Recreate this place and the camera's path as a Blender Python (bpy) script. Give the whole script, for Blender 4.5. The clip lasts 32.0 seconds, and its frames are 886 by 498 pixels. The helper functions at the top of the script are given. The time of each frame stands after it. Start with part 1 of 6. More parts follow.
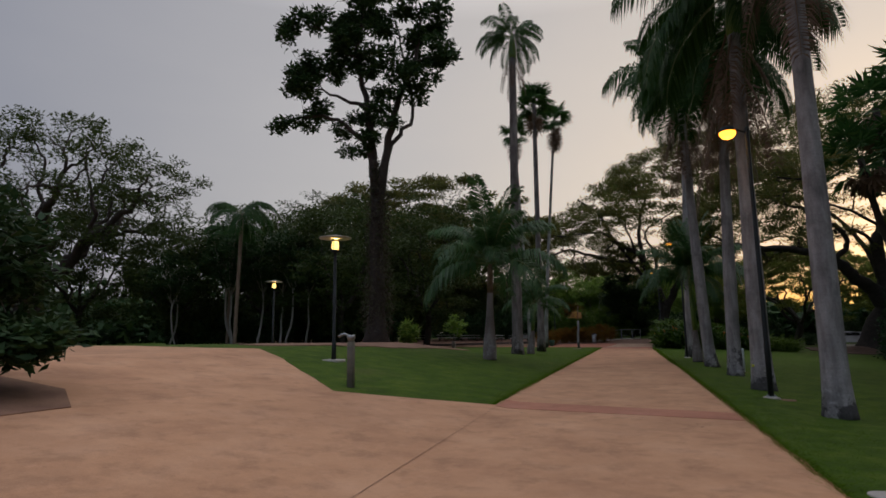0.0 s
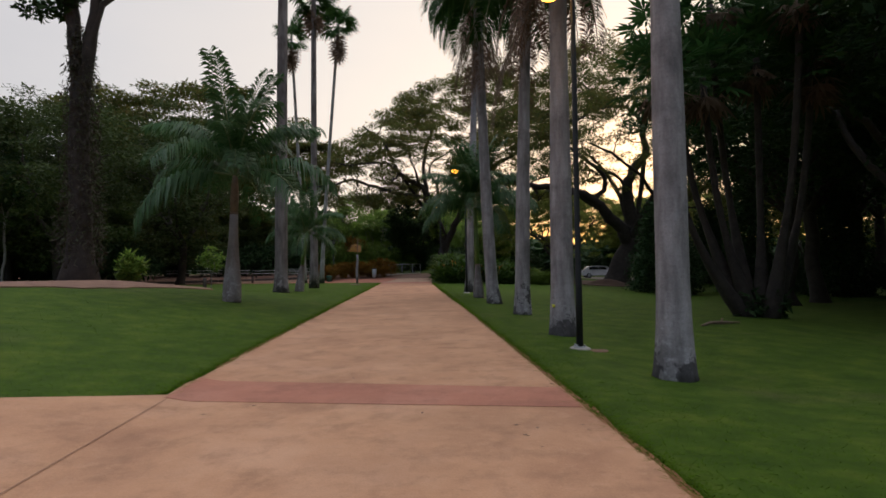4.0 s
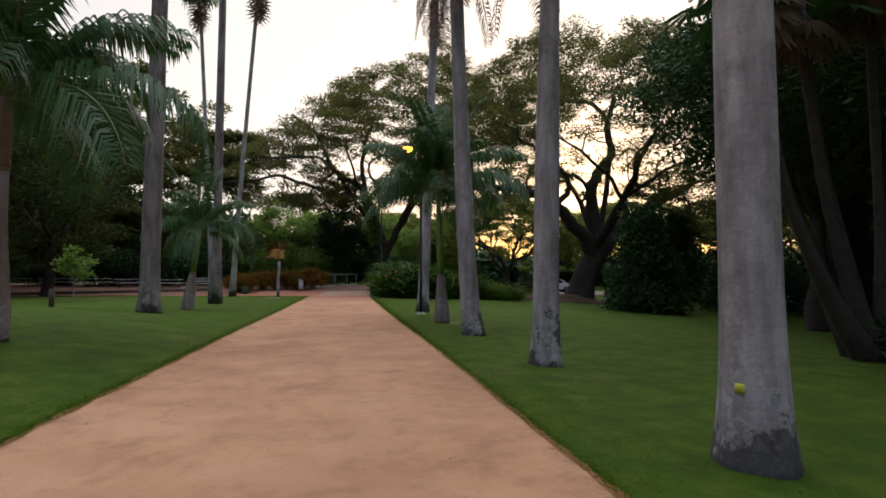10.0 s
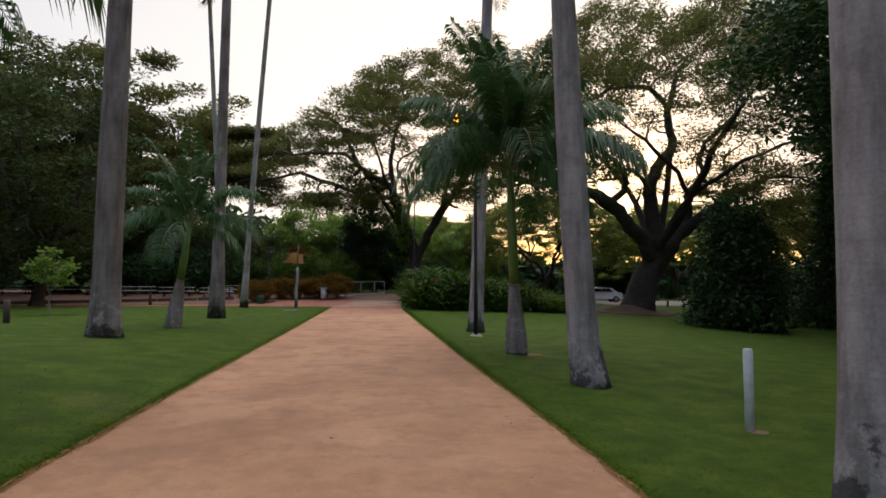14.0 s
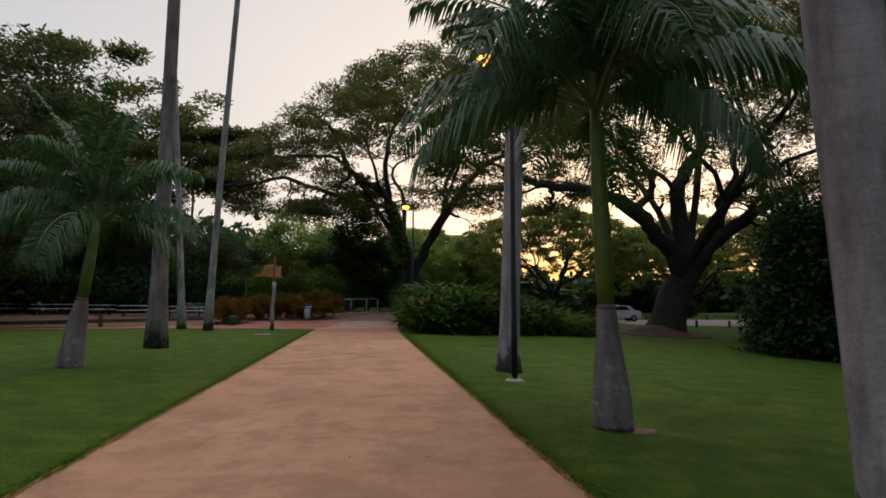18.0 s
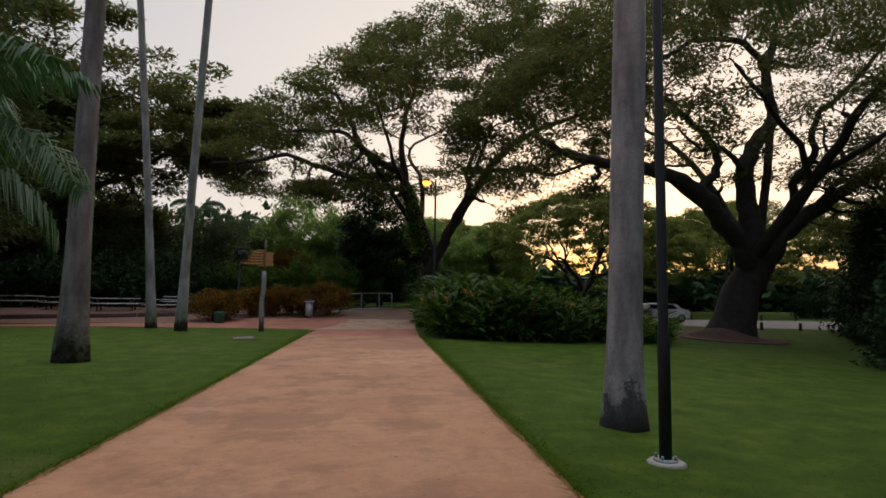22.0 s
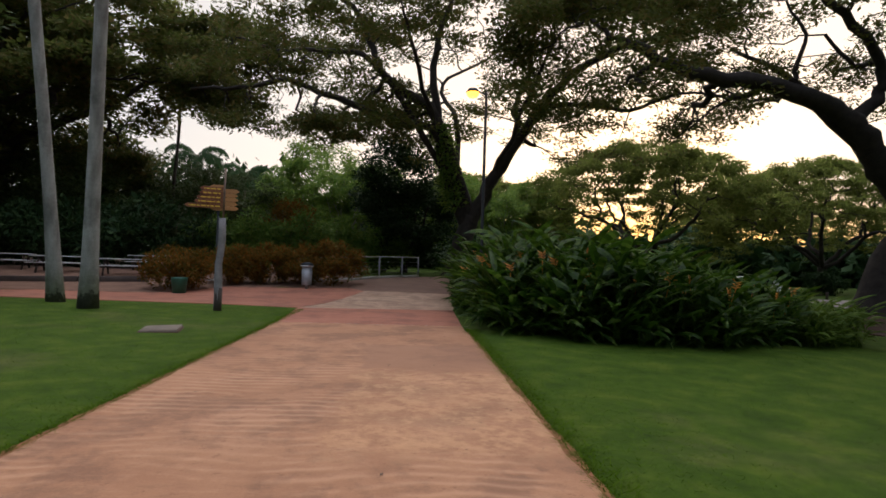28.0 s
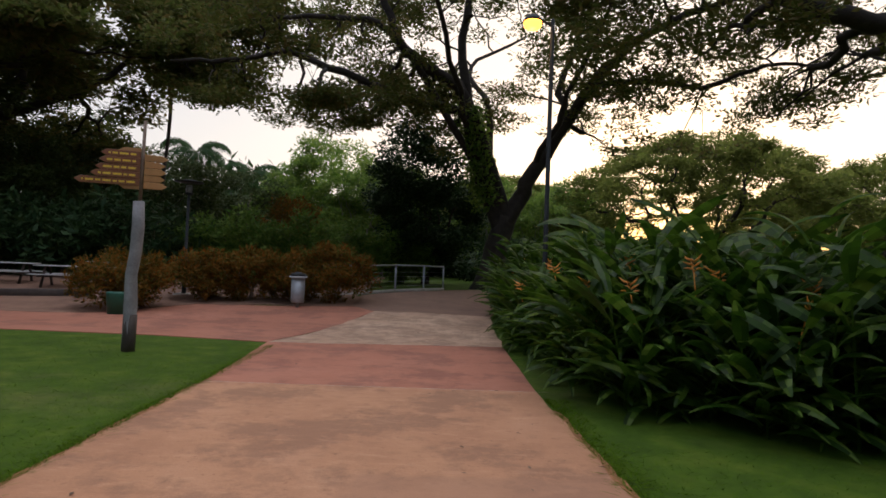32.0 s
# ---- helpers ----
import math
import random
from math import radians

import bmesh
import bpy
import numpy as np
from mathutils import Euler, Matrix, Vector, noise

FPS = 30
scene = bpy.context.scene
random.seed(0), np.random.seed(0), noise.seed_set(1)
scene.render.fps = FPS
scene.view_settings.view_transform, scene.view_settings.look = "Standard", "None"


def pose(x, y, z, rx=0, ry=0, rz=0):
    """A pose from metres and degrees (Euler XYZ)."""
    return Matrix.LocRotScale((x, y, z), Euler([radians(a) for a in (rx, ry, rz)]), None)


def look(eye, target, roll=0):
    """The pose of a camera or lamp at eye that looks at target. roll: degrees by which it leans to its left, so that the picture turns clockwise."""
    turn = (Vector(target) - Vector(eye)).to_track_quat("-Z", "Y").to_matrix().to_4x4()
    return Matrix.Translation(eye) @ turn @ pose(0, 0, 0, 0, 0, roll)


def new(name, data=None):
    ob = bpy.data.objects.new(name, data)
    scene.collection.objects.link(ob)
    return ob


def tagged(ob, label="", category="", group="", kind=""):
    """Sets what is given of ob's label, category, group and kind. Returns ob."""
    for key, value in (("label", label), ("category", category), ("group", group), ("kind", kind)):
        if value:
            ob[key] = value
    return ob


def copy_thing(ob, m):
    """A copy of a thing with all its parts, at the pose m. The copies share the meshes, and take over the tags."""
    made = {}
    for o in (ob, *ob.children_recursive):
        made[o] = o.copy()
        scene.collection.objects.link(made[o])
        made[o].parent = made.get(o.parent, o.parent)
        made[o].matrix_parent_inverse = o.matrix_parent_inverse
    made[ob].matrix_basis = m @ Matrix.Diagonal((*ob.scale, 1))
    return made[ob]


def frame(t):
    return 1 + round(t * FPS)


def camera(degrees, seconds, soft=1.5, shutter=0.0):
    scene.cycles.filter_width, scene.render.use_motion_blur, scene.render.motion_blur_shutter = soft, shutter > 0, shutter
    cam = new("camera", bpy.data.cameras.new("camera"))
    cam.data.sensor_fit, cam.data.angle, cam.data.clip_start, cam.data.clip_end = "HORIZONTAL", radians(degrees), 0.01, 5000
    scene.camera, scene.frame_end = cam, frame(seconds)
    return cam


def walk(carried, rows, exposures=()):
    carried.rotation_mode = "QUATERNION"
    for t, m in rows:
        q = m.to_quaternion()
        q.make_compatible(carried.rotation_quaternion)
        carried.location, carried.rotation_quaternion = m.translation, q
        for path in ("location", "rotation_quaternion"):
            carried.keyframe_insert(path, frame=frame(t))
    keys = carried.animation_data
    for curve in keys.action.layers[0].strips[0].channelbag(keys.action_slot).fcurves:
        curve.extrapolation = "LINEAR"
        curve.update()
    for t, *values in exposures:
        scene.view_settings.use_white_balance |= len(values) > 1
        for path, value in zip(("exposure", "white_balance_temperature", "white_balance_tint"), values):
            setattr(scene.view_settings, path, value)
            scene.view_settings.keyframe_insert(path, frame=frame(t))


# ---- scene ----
# The camera and its walk
cam = camera(75.4, 32.0, soft=1.65)
walk(cam, [
    (0, pose(0.537, -0.138, 1.586, 98.358, 0.743, 18.108)),
    (0.5, pose(0.555, 0.528, 1.592, 97.198, 0.928, 11.795)),
    (1, pose(0.573, 1.193, 1.568, 96.339, 1.036, 7.138)),
    (1.5, pose(0.604, 1.890, 1.509, 95.039, 1.110, 3.760)),
    (2, pose(0.643, 2.590, 1.459, 93.737, 1.038, 1.927)),
    (2.5, pose(0.634, 3.301, 1.458, 92.925, 0.967, 0.476)),
    (3, pose(0.611, 3.990, 1.473, 92.706, 0.979, -0.770)),
    (3.5, pose(0.575, 4.645, 1.502, 92.521, 0.854, -2.146)),
    (4, pose(0.552, 5.300, 1.517, 91.648, 0.836, -3.009)),
    (4.5, pose(0.557, 6.008, 1.505, 90.897, 0.693, -4.043)),
    (6.5, pose(0.653, 8.798, 1.528, 92.148, 0.708, -5.661)),
    (7, pose(0.638, 9.495, 1.524, 92.865, 0.508, -5.731)),
    (7.5, pose(0.653, 10.195, 1.508, 93.097, 0.406, -6.197)),
    (8, pose(0.656, 10.882, 1.498, 93.350, 0.371, -6.230)),
    (8.5, pose(0.627, 11.602, 1.520, 93.006, 0.227, -7.007)),
    (9, pose(0.588, 12.336, 1.524, 92.566, 0.095, -7.668)),
    (9.5, pose(0.564, 13.012, 1.491, 92.263, 0.125, -8.778)),
    (10, pose(0.551, 13.709, 1.484, 92.761, 0.080, -9.439)),
    (10.5, pose(0.496, 14.469, 1.513, 92.611, 0.093, -8.573)),
    (11, pose(0.405, 15.235, 1.529, 92.829, -0.020, -8.375)),
    (11.5, pose(0.352, 15.964, 1.535, 92.912, -0.105, -8.123)),
    (12, pose(0.272, 16.723, 1.545, 92.628, -0.196, -8.077)),
    (12.5, pose(0.260, 17.450, 1.542, 92.427, -0.107, -7.834)),
    (13, pose(0.245, 18.209, 1.550, 92.516, -0.071, -7.871)),
    (13.5, pose(0.303, 18.961, 1.558, 92.732, 0.018, -6.763)),
    (14, pose(0.368, 19.726, 1.576, 93.446, -0.071, -6.950)),
    (14.5, pose(0.433, 20.468, 1.584, 93.763, 0.000, -6.766)),
    (16.5, pose(0.445, 23.384, 1.613, 95.115, -0.013, -7.405)),
    (17, pose(0.452, 24.112, 1.605, 94.854, -0.154, -7.664)),
    (17.5, pose(0.461, 24.845, 1.606, 94.829, -0.046, -7.235)),
    (18, pose(0.460, 25.565, 1.618, 95.136, -0.024, -7.610)),
    (18.5, pose(0.476, 26.292, 1.655, 95.161, -0.011, -7.806)),
    (19, pose(0.493, 27.043, 1.706, 95.017, -0.184, -6.737)),
    (19.5, pose(0.505, 27.809, 1.734, 95.491, -0.323, -5.259)),
    (20, pose(0.582, 28.575, 1.729, 95.528, -0.463, -5.330)),
    (20.5, pose(0.672, 29.319, 1.698, 95.448, -0.414, -5.513)),
    (21, pose(0.711, 30.076, 1.680, 95.040, -0.443, -5.571)),
    (21.5, pose(0.655, 30.865, 1.685, 94.941, -0.544, -6.000)),
    (22, pose(0.588, 31.645, 1.660, 94.602, -0.631, -6.213)),
    (22.5, pose(0.527, 32.451, 1.639, 94.386, -0.777, -5.312)),
    (23, pose(0.476, 33.250, 1.623, 93.761, -0.854, -4.702)),
    (23.5, pose(0.492, 33.975, 1.630, 93.413, -0.906, -5.675)),
    (24, pose(0.507, 34.684, 1.639, 93.216, -0.978, -6.030)),
    (24.5, pose(0.508, 35.404, 1.645, 93.188, -1.135, -6.060)),
    (25, pose(0.512, 36.132, 1.639, 92.939, -1.223, -5.242)),
    (25.5, pose(0.534, 36.882, 1.626, 93.062, -1.396, -5.320)),
    (27.5, pose(0.703, 39.961, 1.627, 91.143, -1.548, -4.354)),
    (28, pose(0.733, 40.726, 1.644, 91.114, -1.881, -3.649)),
    (28.5, pose(0.779, 41.512, 1.654, 90.841, -2.096, -3.106)),
    (29, pose(0.781, 42.299, 1.656, 90.523, -2.105, -2.309)),
    (29.5, pose(0.748, 43.094, 1.648, 89.769, -2.116, -2.096)),
    (30, pose(0.697, 43.898, 1.628, 89.570, -2.169, -1.476)),
    (30.5, pose(0.673, 44.716, 1.610, 89.519, -2.248, -1.327)),
    (31, pose(0.643, 45.508, 1.604, 90.151, -2.280, -1.866)),
    (31.5, pose(0.635, 46.275, 1.620, 91.071, -2.255, -2.125)),
    (32, pose(0.578, 47.003, 1.661, 91.938, -2.248, -1.715)),
], exposures=[(0.0, -0.82), (2.0, -0.72), (4.0, -0.25), (7.0, 0.05), (14.0, 0.1), (17.0, -0.32), (19.0, -0.3), (23.0, -0.38), (25.0, -0.15), (28.0, -0.05), (30.0, -0.05), (32.0, 0.0)])

# World: a dusk overcast, pale and warm towards the sunset, blue grey away from it
SUN_AZ = radians(23)
SUN_WAY = Vector((math.sin(SUN_AZ), math.cos(SUN_AZ), 0))


def link(tree, a, b):
    tree.links.new(a, b)


def make_world():
    world = bpy.data.worlds.new("world")
    scene.world = world
    world.use_nodes = True
    nt = world.node_tree
    nt.nodes.clear()
    N = nt.nodes.new
    out, bg = N("ShaderNodeOutputWorld"), N("ShaderNodeBackground")
    sky = N("ShaderNodeTexSky")
    sky.sky_type = "NISHITA"
    sky.sun_disc = False
    sky.sun_elevation = radians(4)
    sky.sun_rotation = SUN_AZ
    sky.dust_density = 4.0
    skyscale = N("ShaderNodeMix")
    skyscale.data_type, skyscale.blend_type = "RGBA", "MULTIPLY"
    skyscale.inputs[0].default_value = 1.0
    skyscale.inputs[7].default_value = (0.12, 0.12, 0.12, 1)
    link(nt, sky.outputs[0], skyscale.inputs[6])
    tc = N("ShaderNodeTexCoord")
    sep = N("ShaderNodeSeparateXYZ")
    link(nt, tc.outputs["Generated"], sep.inputs[0])
    dot = N("ShaderNodeVectorMath")
    dot.operation = "DOT_PRODUCT"
    dot.inputs[1].default_value = SUN_WAY
    link(nt, tc.outputs["Generated"], dot.inputs[0])
    # cloud colour by the angle from the sunset
    ramp = N("ShaderNodeValToRGB")
    cr = ramp.color_ramp
    cr.elements[0].position, cr.elements[0].color = 0.10, (0.32, 0.38, 0.52, 1)
    cr.elements[1].position, cr.elements[1].color = 0.97, (1.02, 0.90, 0.80, 1)
    e = cr.elements.new(0.58)
    e.color = (0.45, 0.457, 0.53, 1)
    e = cr.elements.new(0.80)
    e.color = (0.73, 0.70, 0.71, 1)
    half = N("ShaderNodeMath")
    half.operation = "MULTIPLY_ADD"
    half.inputs[1].default_value, half.inputs[2].default_value = 0.5, 0.5
    link(nt, dot.outputs["Value"], half.inputs[0])
    puff = N("ShaderNodeTexNoise")
    puff.inputs["Scale"].default_value, puff.inputs["Detail"].default_value = 2.2, 5
    mapping = N("ShaderNodeMapping")
    mapping.inputs["Scale"].default_value = (1, 1, 3.2)
    link(nt, tc.outputs["Generated"], mapping.inputs[0])
    link(nt, mapping.outputs[0], puff.inputs["Vector"])
    wob = N("ShaderNodeMath")
    wob.operation = "MULTIPLY_ADD"
    wob.inputs[1].default_value = 0.10
    link(nt, puff.outputs["Fac"], wob.inputs[0])
    link(nt, half.outputs[0], wob.inputs[2])
    sub = N("ShaderNodeMath")
    sub.operation = "SUBTRACT"
    sub.inputs[1].default_value = 0.05
    link(nt, wob.outputs[0], sub.inputs[0])
    link(nt, sub.outputs[0], ramp.inputs[0])
    # brighter cloud overhead
    up = N("ShaderNodeMapRange")
    up.inputs["From Min"].default_value, up.inputs["From Max"].default_value = 0.5, 0.95
    up.inputs["To Min"].default_value, up.inputs["To Max"].default_value = 1.0, 3.9
    link(nt, sep.outputs[2], up.inputs[0])
    cloud = N("ShaderNodeVectorMath")
    cloud.operation = "SCALE"
    link(nt, ramp.outputs[0], cloud.inputs[0])
    link(nt, up.outputs[0], cloud.inputs["Scale"])
    # the sunset's band low over the horizon
    low = N("ShaderNodeMapRange")
    low.interpolation_type = "SMOOTHSTEP"
    low.inputs["From Min"].default_value, low.inputs["From Max"].default_value = 0.13, 0.03
    link(nt, sep.outputs[2], low.inputs[0])
    near = N("ShaderNodeMapRange")
    near.interpolation_type = "SMOOTHSTEP"
    near.inputs["From Min"].default_value, near.inputs["From Max"].default_value = 0.85, 0.99
    link(nt, dot.outputs["Value"], near.inputs[0])
    glow = N("ShaderNodeMath")
    glow.operation = "MULTIPLY"
    link(nt, low.outputs[0], glow.inputs[0])
    link(nt, near.outputs[0], glow.inputs[1])
    mix = N("ShaderNodeMix")
    mix.data_type = "RGBA"
    link(nt, glow.outputs[0], mix.inputs[0])
    link(nt, cloud.outputs[0], mix.inputs[6])
    mix.inputs[7].default_value = (1.5, 0.86, 0.30, 1)
    add = N("ShaderNodeMix")
    add.data_type, add.blend_type = "RGBA", "ADD"
    add.inputs[0].default_value = 0.35
    link(nt, mix.outputs[2], add.inputs[6])
    link(nt, skyscale.outputs[2], add.inputs[7])
    link(nt, add.outputs[2], bg.inputs[0])
    bg.inputs[1].default_value = 1.08
    link(nt, bg.outputs[0], out.inputs[0])


make_world()
sun_data = bpy.data.lights.new("sun", "SUN")
sun_data.energy, sun_data.angle, sun_data.color = 0.5, radians(14), (1.0, 0.80, 0.58)
sun = new("sun", sun_data)
sun.matrix_basis = look((0, 0, 40), (-SUN_WAY.x * 60, -SUN_WAY.y * 60, 30))

# Materials


def noise_node(nt, vec, scale, detail=4, rough=0.55):
    n = nt.nodes.new("ShaderNodeTexNoise")
    n.inputs["Scale"].default_value, n.inputs["Detail"].default_value = scale, detail
    n.inputs["Roughness"].default_value = rough
    link(nt, vec, n.inputs["Vector"])
    return n.outputs["Fac"]


def ramp_node(nt, fac, stops):
    r = nt.nodes.new("ShaderNodeValToRGB")
    cr = r.color_ramp
    cr.elements[0].position, cr.elements[0].color = stops[0][0], (*stops[0][1], 1)
    cr.elements[1].position, cr.elements[1].color = stops[-1][0], (*stops[-1][1], 1)
    for p, c in stops[1:-1]:
        cr.elements.new(p).color = (*c, 1)
    link(nt, fac, r.inputs[0])
    return r.outputs[0]


def mix_node(nt, fac, a, b, blend="MIX"):
    m = nt.nodes.new("ShaderNodeMix")
    m.data_type, m.blend_type = "RGBA", blend
    for value, socket in ((fac, m.inputs[0]), (a, m.inputs[6]), (b, m.inputs[7])):
        if isinstance(value, bpy.types.NodeSocket):
            link(nt, value, socket)
        elif isinstance(value, tuple):
            socket.default_value = (*value, 1)
        else:
            socket.default_value = value
    return m.outputs[2]


def math_node(nt, op, a, b=0.0, c=0.0):
    m = nt.nodes.new("ShaderNodeMath")
    m.operation = op
    for value, socket in zip((a, b, c), m.inputs):
        if isinstance(value, bpy.types.NodeSocket):
            link(nt, value, socket)
        else:
            socket.default_value = value
    return m.outputs[0]


def blank(name):
    m = bpy.data.materials.new(name)
    m.use_nodes = True
    nt = m.node_tree
    return m, nt, nt.nodes["Principled BSDF"], nt.nodes.new("ShaderNodeTexCoord").outputs["Object"]


def surface(name, dark, light, scale=3.0, fine=40.0, rough=0.8, bump=0.3, metal=0.0, spread=0.25, vary=0.0):
    """Two-scale mottled surface: broad stains and fine grain, with a fine relief."""
    m, nt, bsdf, vec = blank(name)
    broad, grain = noise_node(nt, vec, scale), noise_node(nt, vec, fine, 3)
    fac = math_node(nt, "ADD", math_node(nt, "MULTIPLY", broad, 0.65), math_node(nt, "MULTIPLY", grain, 0.35))
    col = ramp_node(nt, fac, [(0.5 - spread, dark), (0.5 + spread, light)])
    if vary:
        info = nt.nodes.new("ShaderNodeObjectInfo")
        hsv = nt.nodes.new("ShaderNodeHueSaturation")
        link(nt, math_node(nt, "MULTIPLY_ADD", info.outputs["Random"], vary, 1 - vary / 2), hsv.inputs["Value"])
        link(nt, col, hsv.inputs["Color"])
        col = hsv.outputs[0]
    link(nt, col, bsdf.inputs["Base Color"])
    bsdf.inputs["Roughness"].default_value, bsdf.inputs["Metallic"].default_value = rough, metal
    if bump:
        b = nt.nodes.new("ShaderNodeBump")
        b.inputs["Strength"].default_value, b.inputs["Distance"].default_value = bump, 0.02
        link(nt, fac, b.inputs["Height"])
        link(nt, b.outputs[0], bsdf.inputs["Normal"])
    return m


def leaf_surface(name, tones, rough=0.5, lets=0.25, shine=0.3):
    """Leaves whose tone differs from leaf to leaf, and that let some light through."""
    m, nt, bsdf, vec = blank(name)
    geo = nt.nodes.new("ShaderNodeNewGeometry")
    gap = 1.0 / max(1, len(tones) - 1)
    col = ramp_node(nt, geo.outputs["Random Per Island"], [(i * gap, c) for i, c in enumerate(tones)])
    patch = noise_node(nt, vec, 0.35, 2)
    col = mix_node(nt, math_node(nt, "MULTIPLY", patch, 0.5), col, tuple(0.6 * c for c in tones[0]))
    link(nt, col, bsdf.inputs["Base Color"])
    bsdf.inputs["Roughness"].default_value = rough
    bsdf.inputs["Specular IOR Level"].default_value = shine
    tr = nt.nodes.new("ShaderNodeBsdfTranslucent")
    link(nt, col, tr.inputs[0])
    mx = nt.nodes.new("ShaderNodeMixShader")
    mx.inputs[0].default_value = lets
    link(nt, bsdf.outputs[0], mx.inputs[1])
    link(nt, tr.outputs[0], mx.inputs[2])
    link(nt, mx.outputs[0], nt.nodes["Material Output"].inputs[0])
    return m


def path_surface(name, base_dark, base_mid, base_light, ripple=0.0, flake=0.0):
    """Worn tinted concrete: tracks along the walk, blotches, fine sand, and brushed ripples across it."""
    m, nt, bsdf, vec = blank(name)
    mp = nt.nodes.new("ShaderNodeMapping")
    mp.inputs["Scale"].default_value = (0.8, 0.75, 1)
    link(nt, vec, mp.inputs[0])
    broad = noise_node(nt, mp.outputs[0], 0.9, 6, 0.62)
    grain = noise_node(nt, vec, 60, 3)
    blot = noise_node(nt, mp.outputs[0], 2.6, 5, 0.65)
    col = ramp_node(nt, broad, [(0.28, base_dark), (0.5, base_mid), (0.72, base_light)])
    col = mix_node(nt, math_node(nt, "MULTIPLY", ramp_to_value(nt, blot, 0.50, 0.68), 0.45), col, tuple(0.55 * c for c in base_dark))
    sand = noise_node(nt, mp.outputs[0], 6.5, 6, 0.7)
    col = mix_node(nt, math_node(nt, "MULTIPLY", ramp_to_value(nt, sand, 0.52, 0.66), 0.35), col, base_light)
    smear = noise_node(nt, mp.outputs[0], 0.35, 4, 0.6)
    col = mix_node(nt, math_node(nt, "MULTIPLY", ramp_to_value(nt, smear, 0.48, 0.7), 0.4), col, tuple(0.72 * c for c in base_dark))
    sepy = nt.nodes.new("ShaderNodeSeparateXYZ")
    link(nt, vec, sepy.inputs[0])
    worn = nt.nodes.new("ShaderNodeMapRange")
    worn.inputs["From Min"].default_value, worn.inputs["From Max"].default_value = 20, 46
    worn.inputs["To Min"].default_value = 0.22
    link(nt, sepy.outputs[1], worn.inputs[0])
    fleck = ramp_to_value(nt, noise_node(nt, vec, 9.0, 6, 0.7), 0.60, 0.67)
    col = mix_node(nt, math_node(nt, "MULTIPLY", math_node(nt, "MULTIPLY", fleck, worn.outputs[0]), 0.7), col, tuple(0.35 * c for c in base_dark))
    col = mix_node(nt, math_node(nt, "MULTIPLY", worn.outputs[0], 0.55), col, (base_dark[0] * 0.86, base_dark[1] * 0.74, base_dark[2] * 0.68))
    scuff = ramp_to_value(nt, noise_node(nt, vec, 0.8, 10, 0.72), 0.49, 0.57)
    col = mix_node(nt, math_node(nt, "MULTIPLY", math_node(nt, "MULTIPLY", scuff, worn.outputs[0]), 0.62), col, (base_dark[0] * 0.55, base_dark[1] * 0.53, base_dark[2] * 0.56))
    if flake:
        chip = ramp_to_value(nt, noise_node(nt, vec, 2.4, 9, 0.72), 0.49, 0.53)
        col = mix_node(nt, math_node(nt, "MULTIPLY", chip, flake), col, tuple(0.62 * c for c in base_dark))
    streak = nt.nodes.new("ShaderNodeMapping")
    streak.inputs["Scale"].default_value = (1.6, 4.2, 1)
    link(nt, vec, streak.inputs[0])
    rough = noise_node(nt, streak.outputs[0], 1.6, 8, 0.72)
    col = mix_node(nt, math_node(nt, "MULTIPLY", math_node(nt, "MULTIPLY", ramp_to_value(nt, rough, 0.54, 0.66), worn.outputs[0]), 0.24), col, base_light)
    col = mix_node(nt, math_node(nt, "MULTIPLY", math_node(nt, "MULTIPLY", ramp_to_value(nt, rough, 0.45, 0.34), worn.outputs[0]), 0.32), col, tuple(0.5 * c for c in base_dark))
    col = mix_node(nt, 0.22, col, ramp_node(nt, grain, [(0.3, (0.35, 0.35, 0.35)), (0.7, (1, 1, 1))]), "MULTIPLY")
    link(nt, col, bsdf.inputs["Base Color"])
    bsdf.inputs["Roughness"].default_value = 0.88
    height = math_node(nt, "ADD", math_node(nt, "MULTIPLY", grain, 0.35), math_node(nt, "MULTIPLY", blot, 0.4))
    if ripple:
        wv = nt.nodes.new("ShaderNodeTexWave")
        wv.bands_direction = "Y"
        wv.inputs["Scale"].default_value, wv.inputs["Distortion"].default_value = 1.7, 13.0
        wv.inputs["Detail"].default_value, wv.inputs["Detail Scale"].default_value = 4, 0.35
        link(nt, vec, wv.inputs["Vector"])
        sepx = nt.nodes.new("ShaderNodeSeparateXYZ")
        link(nt, vec, sepx.inputs[0])
        broken = ramp_to_value(nt, noise_node(nt, vec, 0.45, 6, 0.65), 0.50, 0.58)
        mask = nt.nodes.new("ShaderNodeMapRange")
        mask.inputs["From Min"].default_value, mask.inputs["From Max"].default_value = 36, 46
        link(nt, sepx.outputs[1], mask.inputs[0])
        sway = math_node(nt, "MULTIPLY", math_node(nt, "SUBTRACT", noise_node(nt, vec, 1.3, 5, 0.6), 0.5), 1.1)
        across = math_node(nt, "ADD", sepx.outputs[0], sway)
        along = math_node(nt, "ADD", sepx.outputs[1], sway)
        lefthand = ramp_to_value(nt, across, 0.15, 0.02)
        near = ramp_to_value(nt, along, 45.2, 45.8)
        there = math_node(nt, "MULTIPLY", mask.outputs[0], math_node(nt, "MAXIMUM", math_node(nt, "MULTIPLY", broken, ramp_to_value(nt, along, 46.0, 45.4)), math_node(nt, "MULTIPLY", math_node(nt, "MULTIPLY", near, lefthand), math_node(nt, "MULTIPLY", ramp_to_value(nt, along, 51.0, 48.6), ramp_to_value(nt, noise_node(nt, vec, 0.9, 5, 0.6), 0.40, 0.58)))))
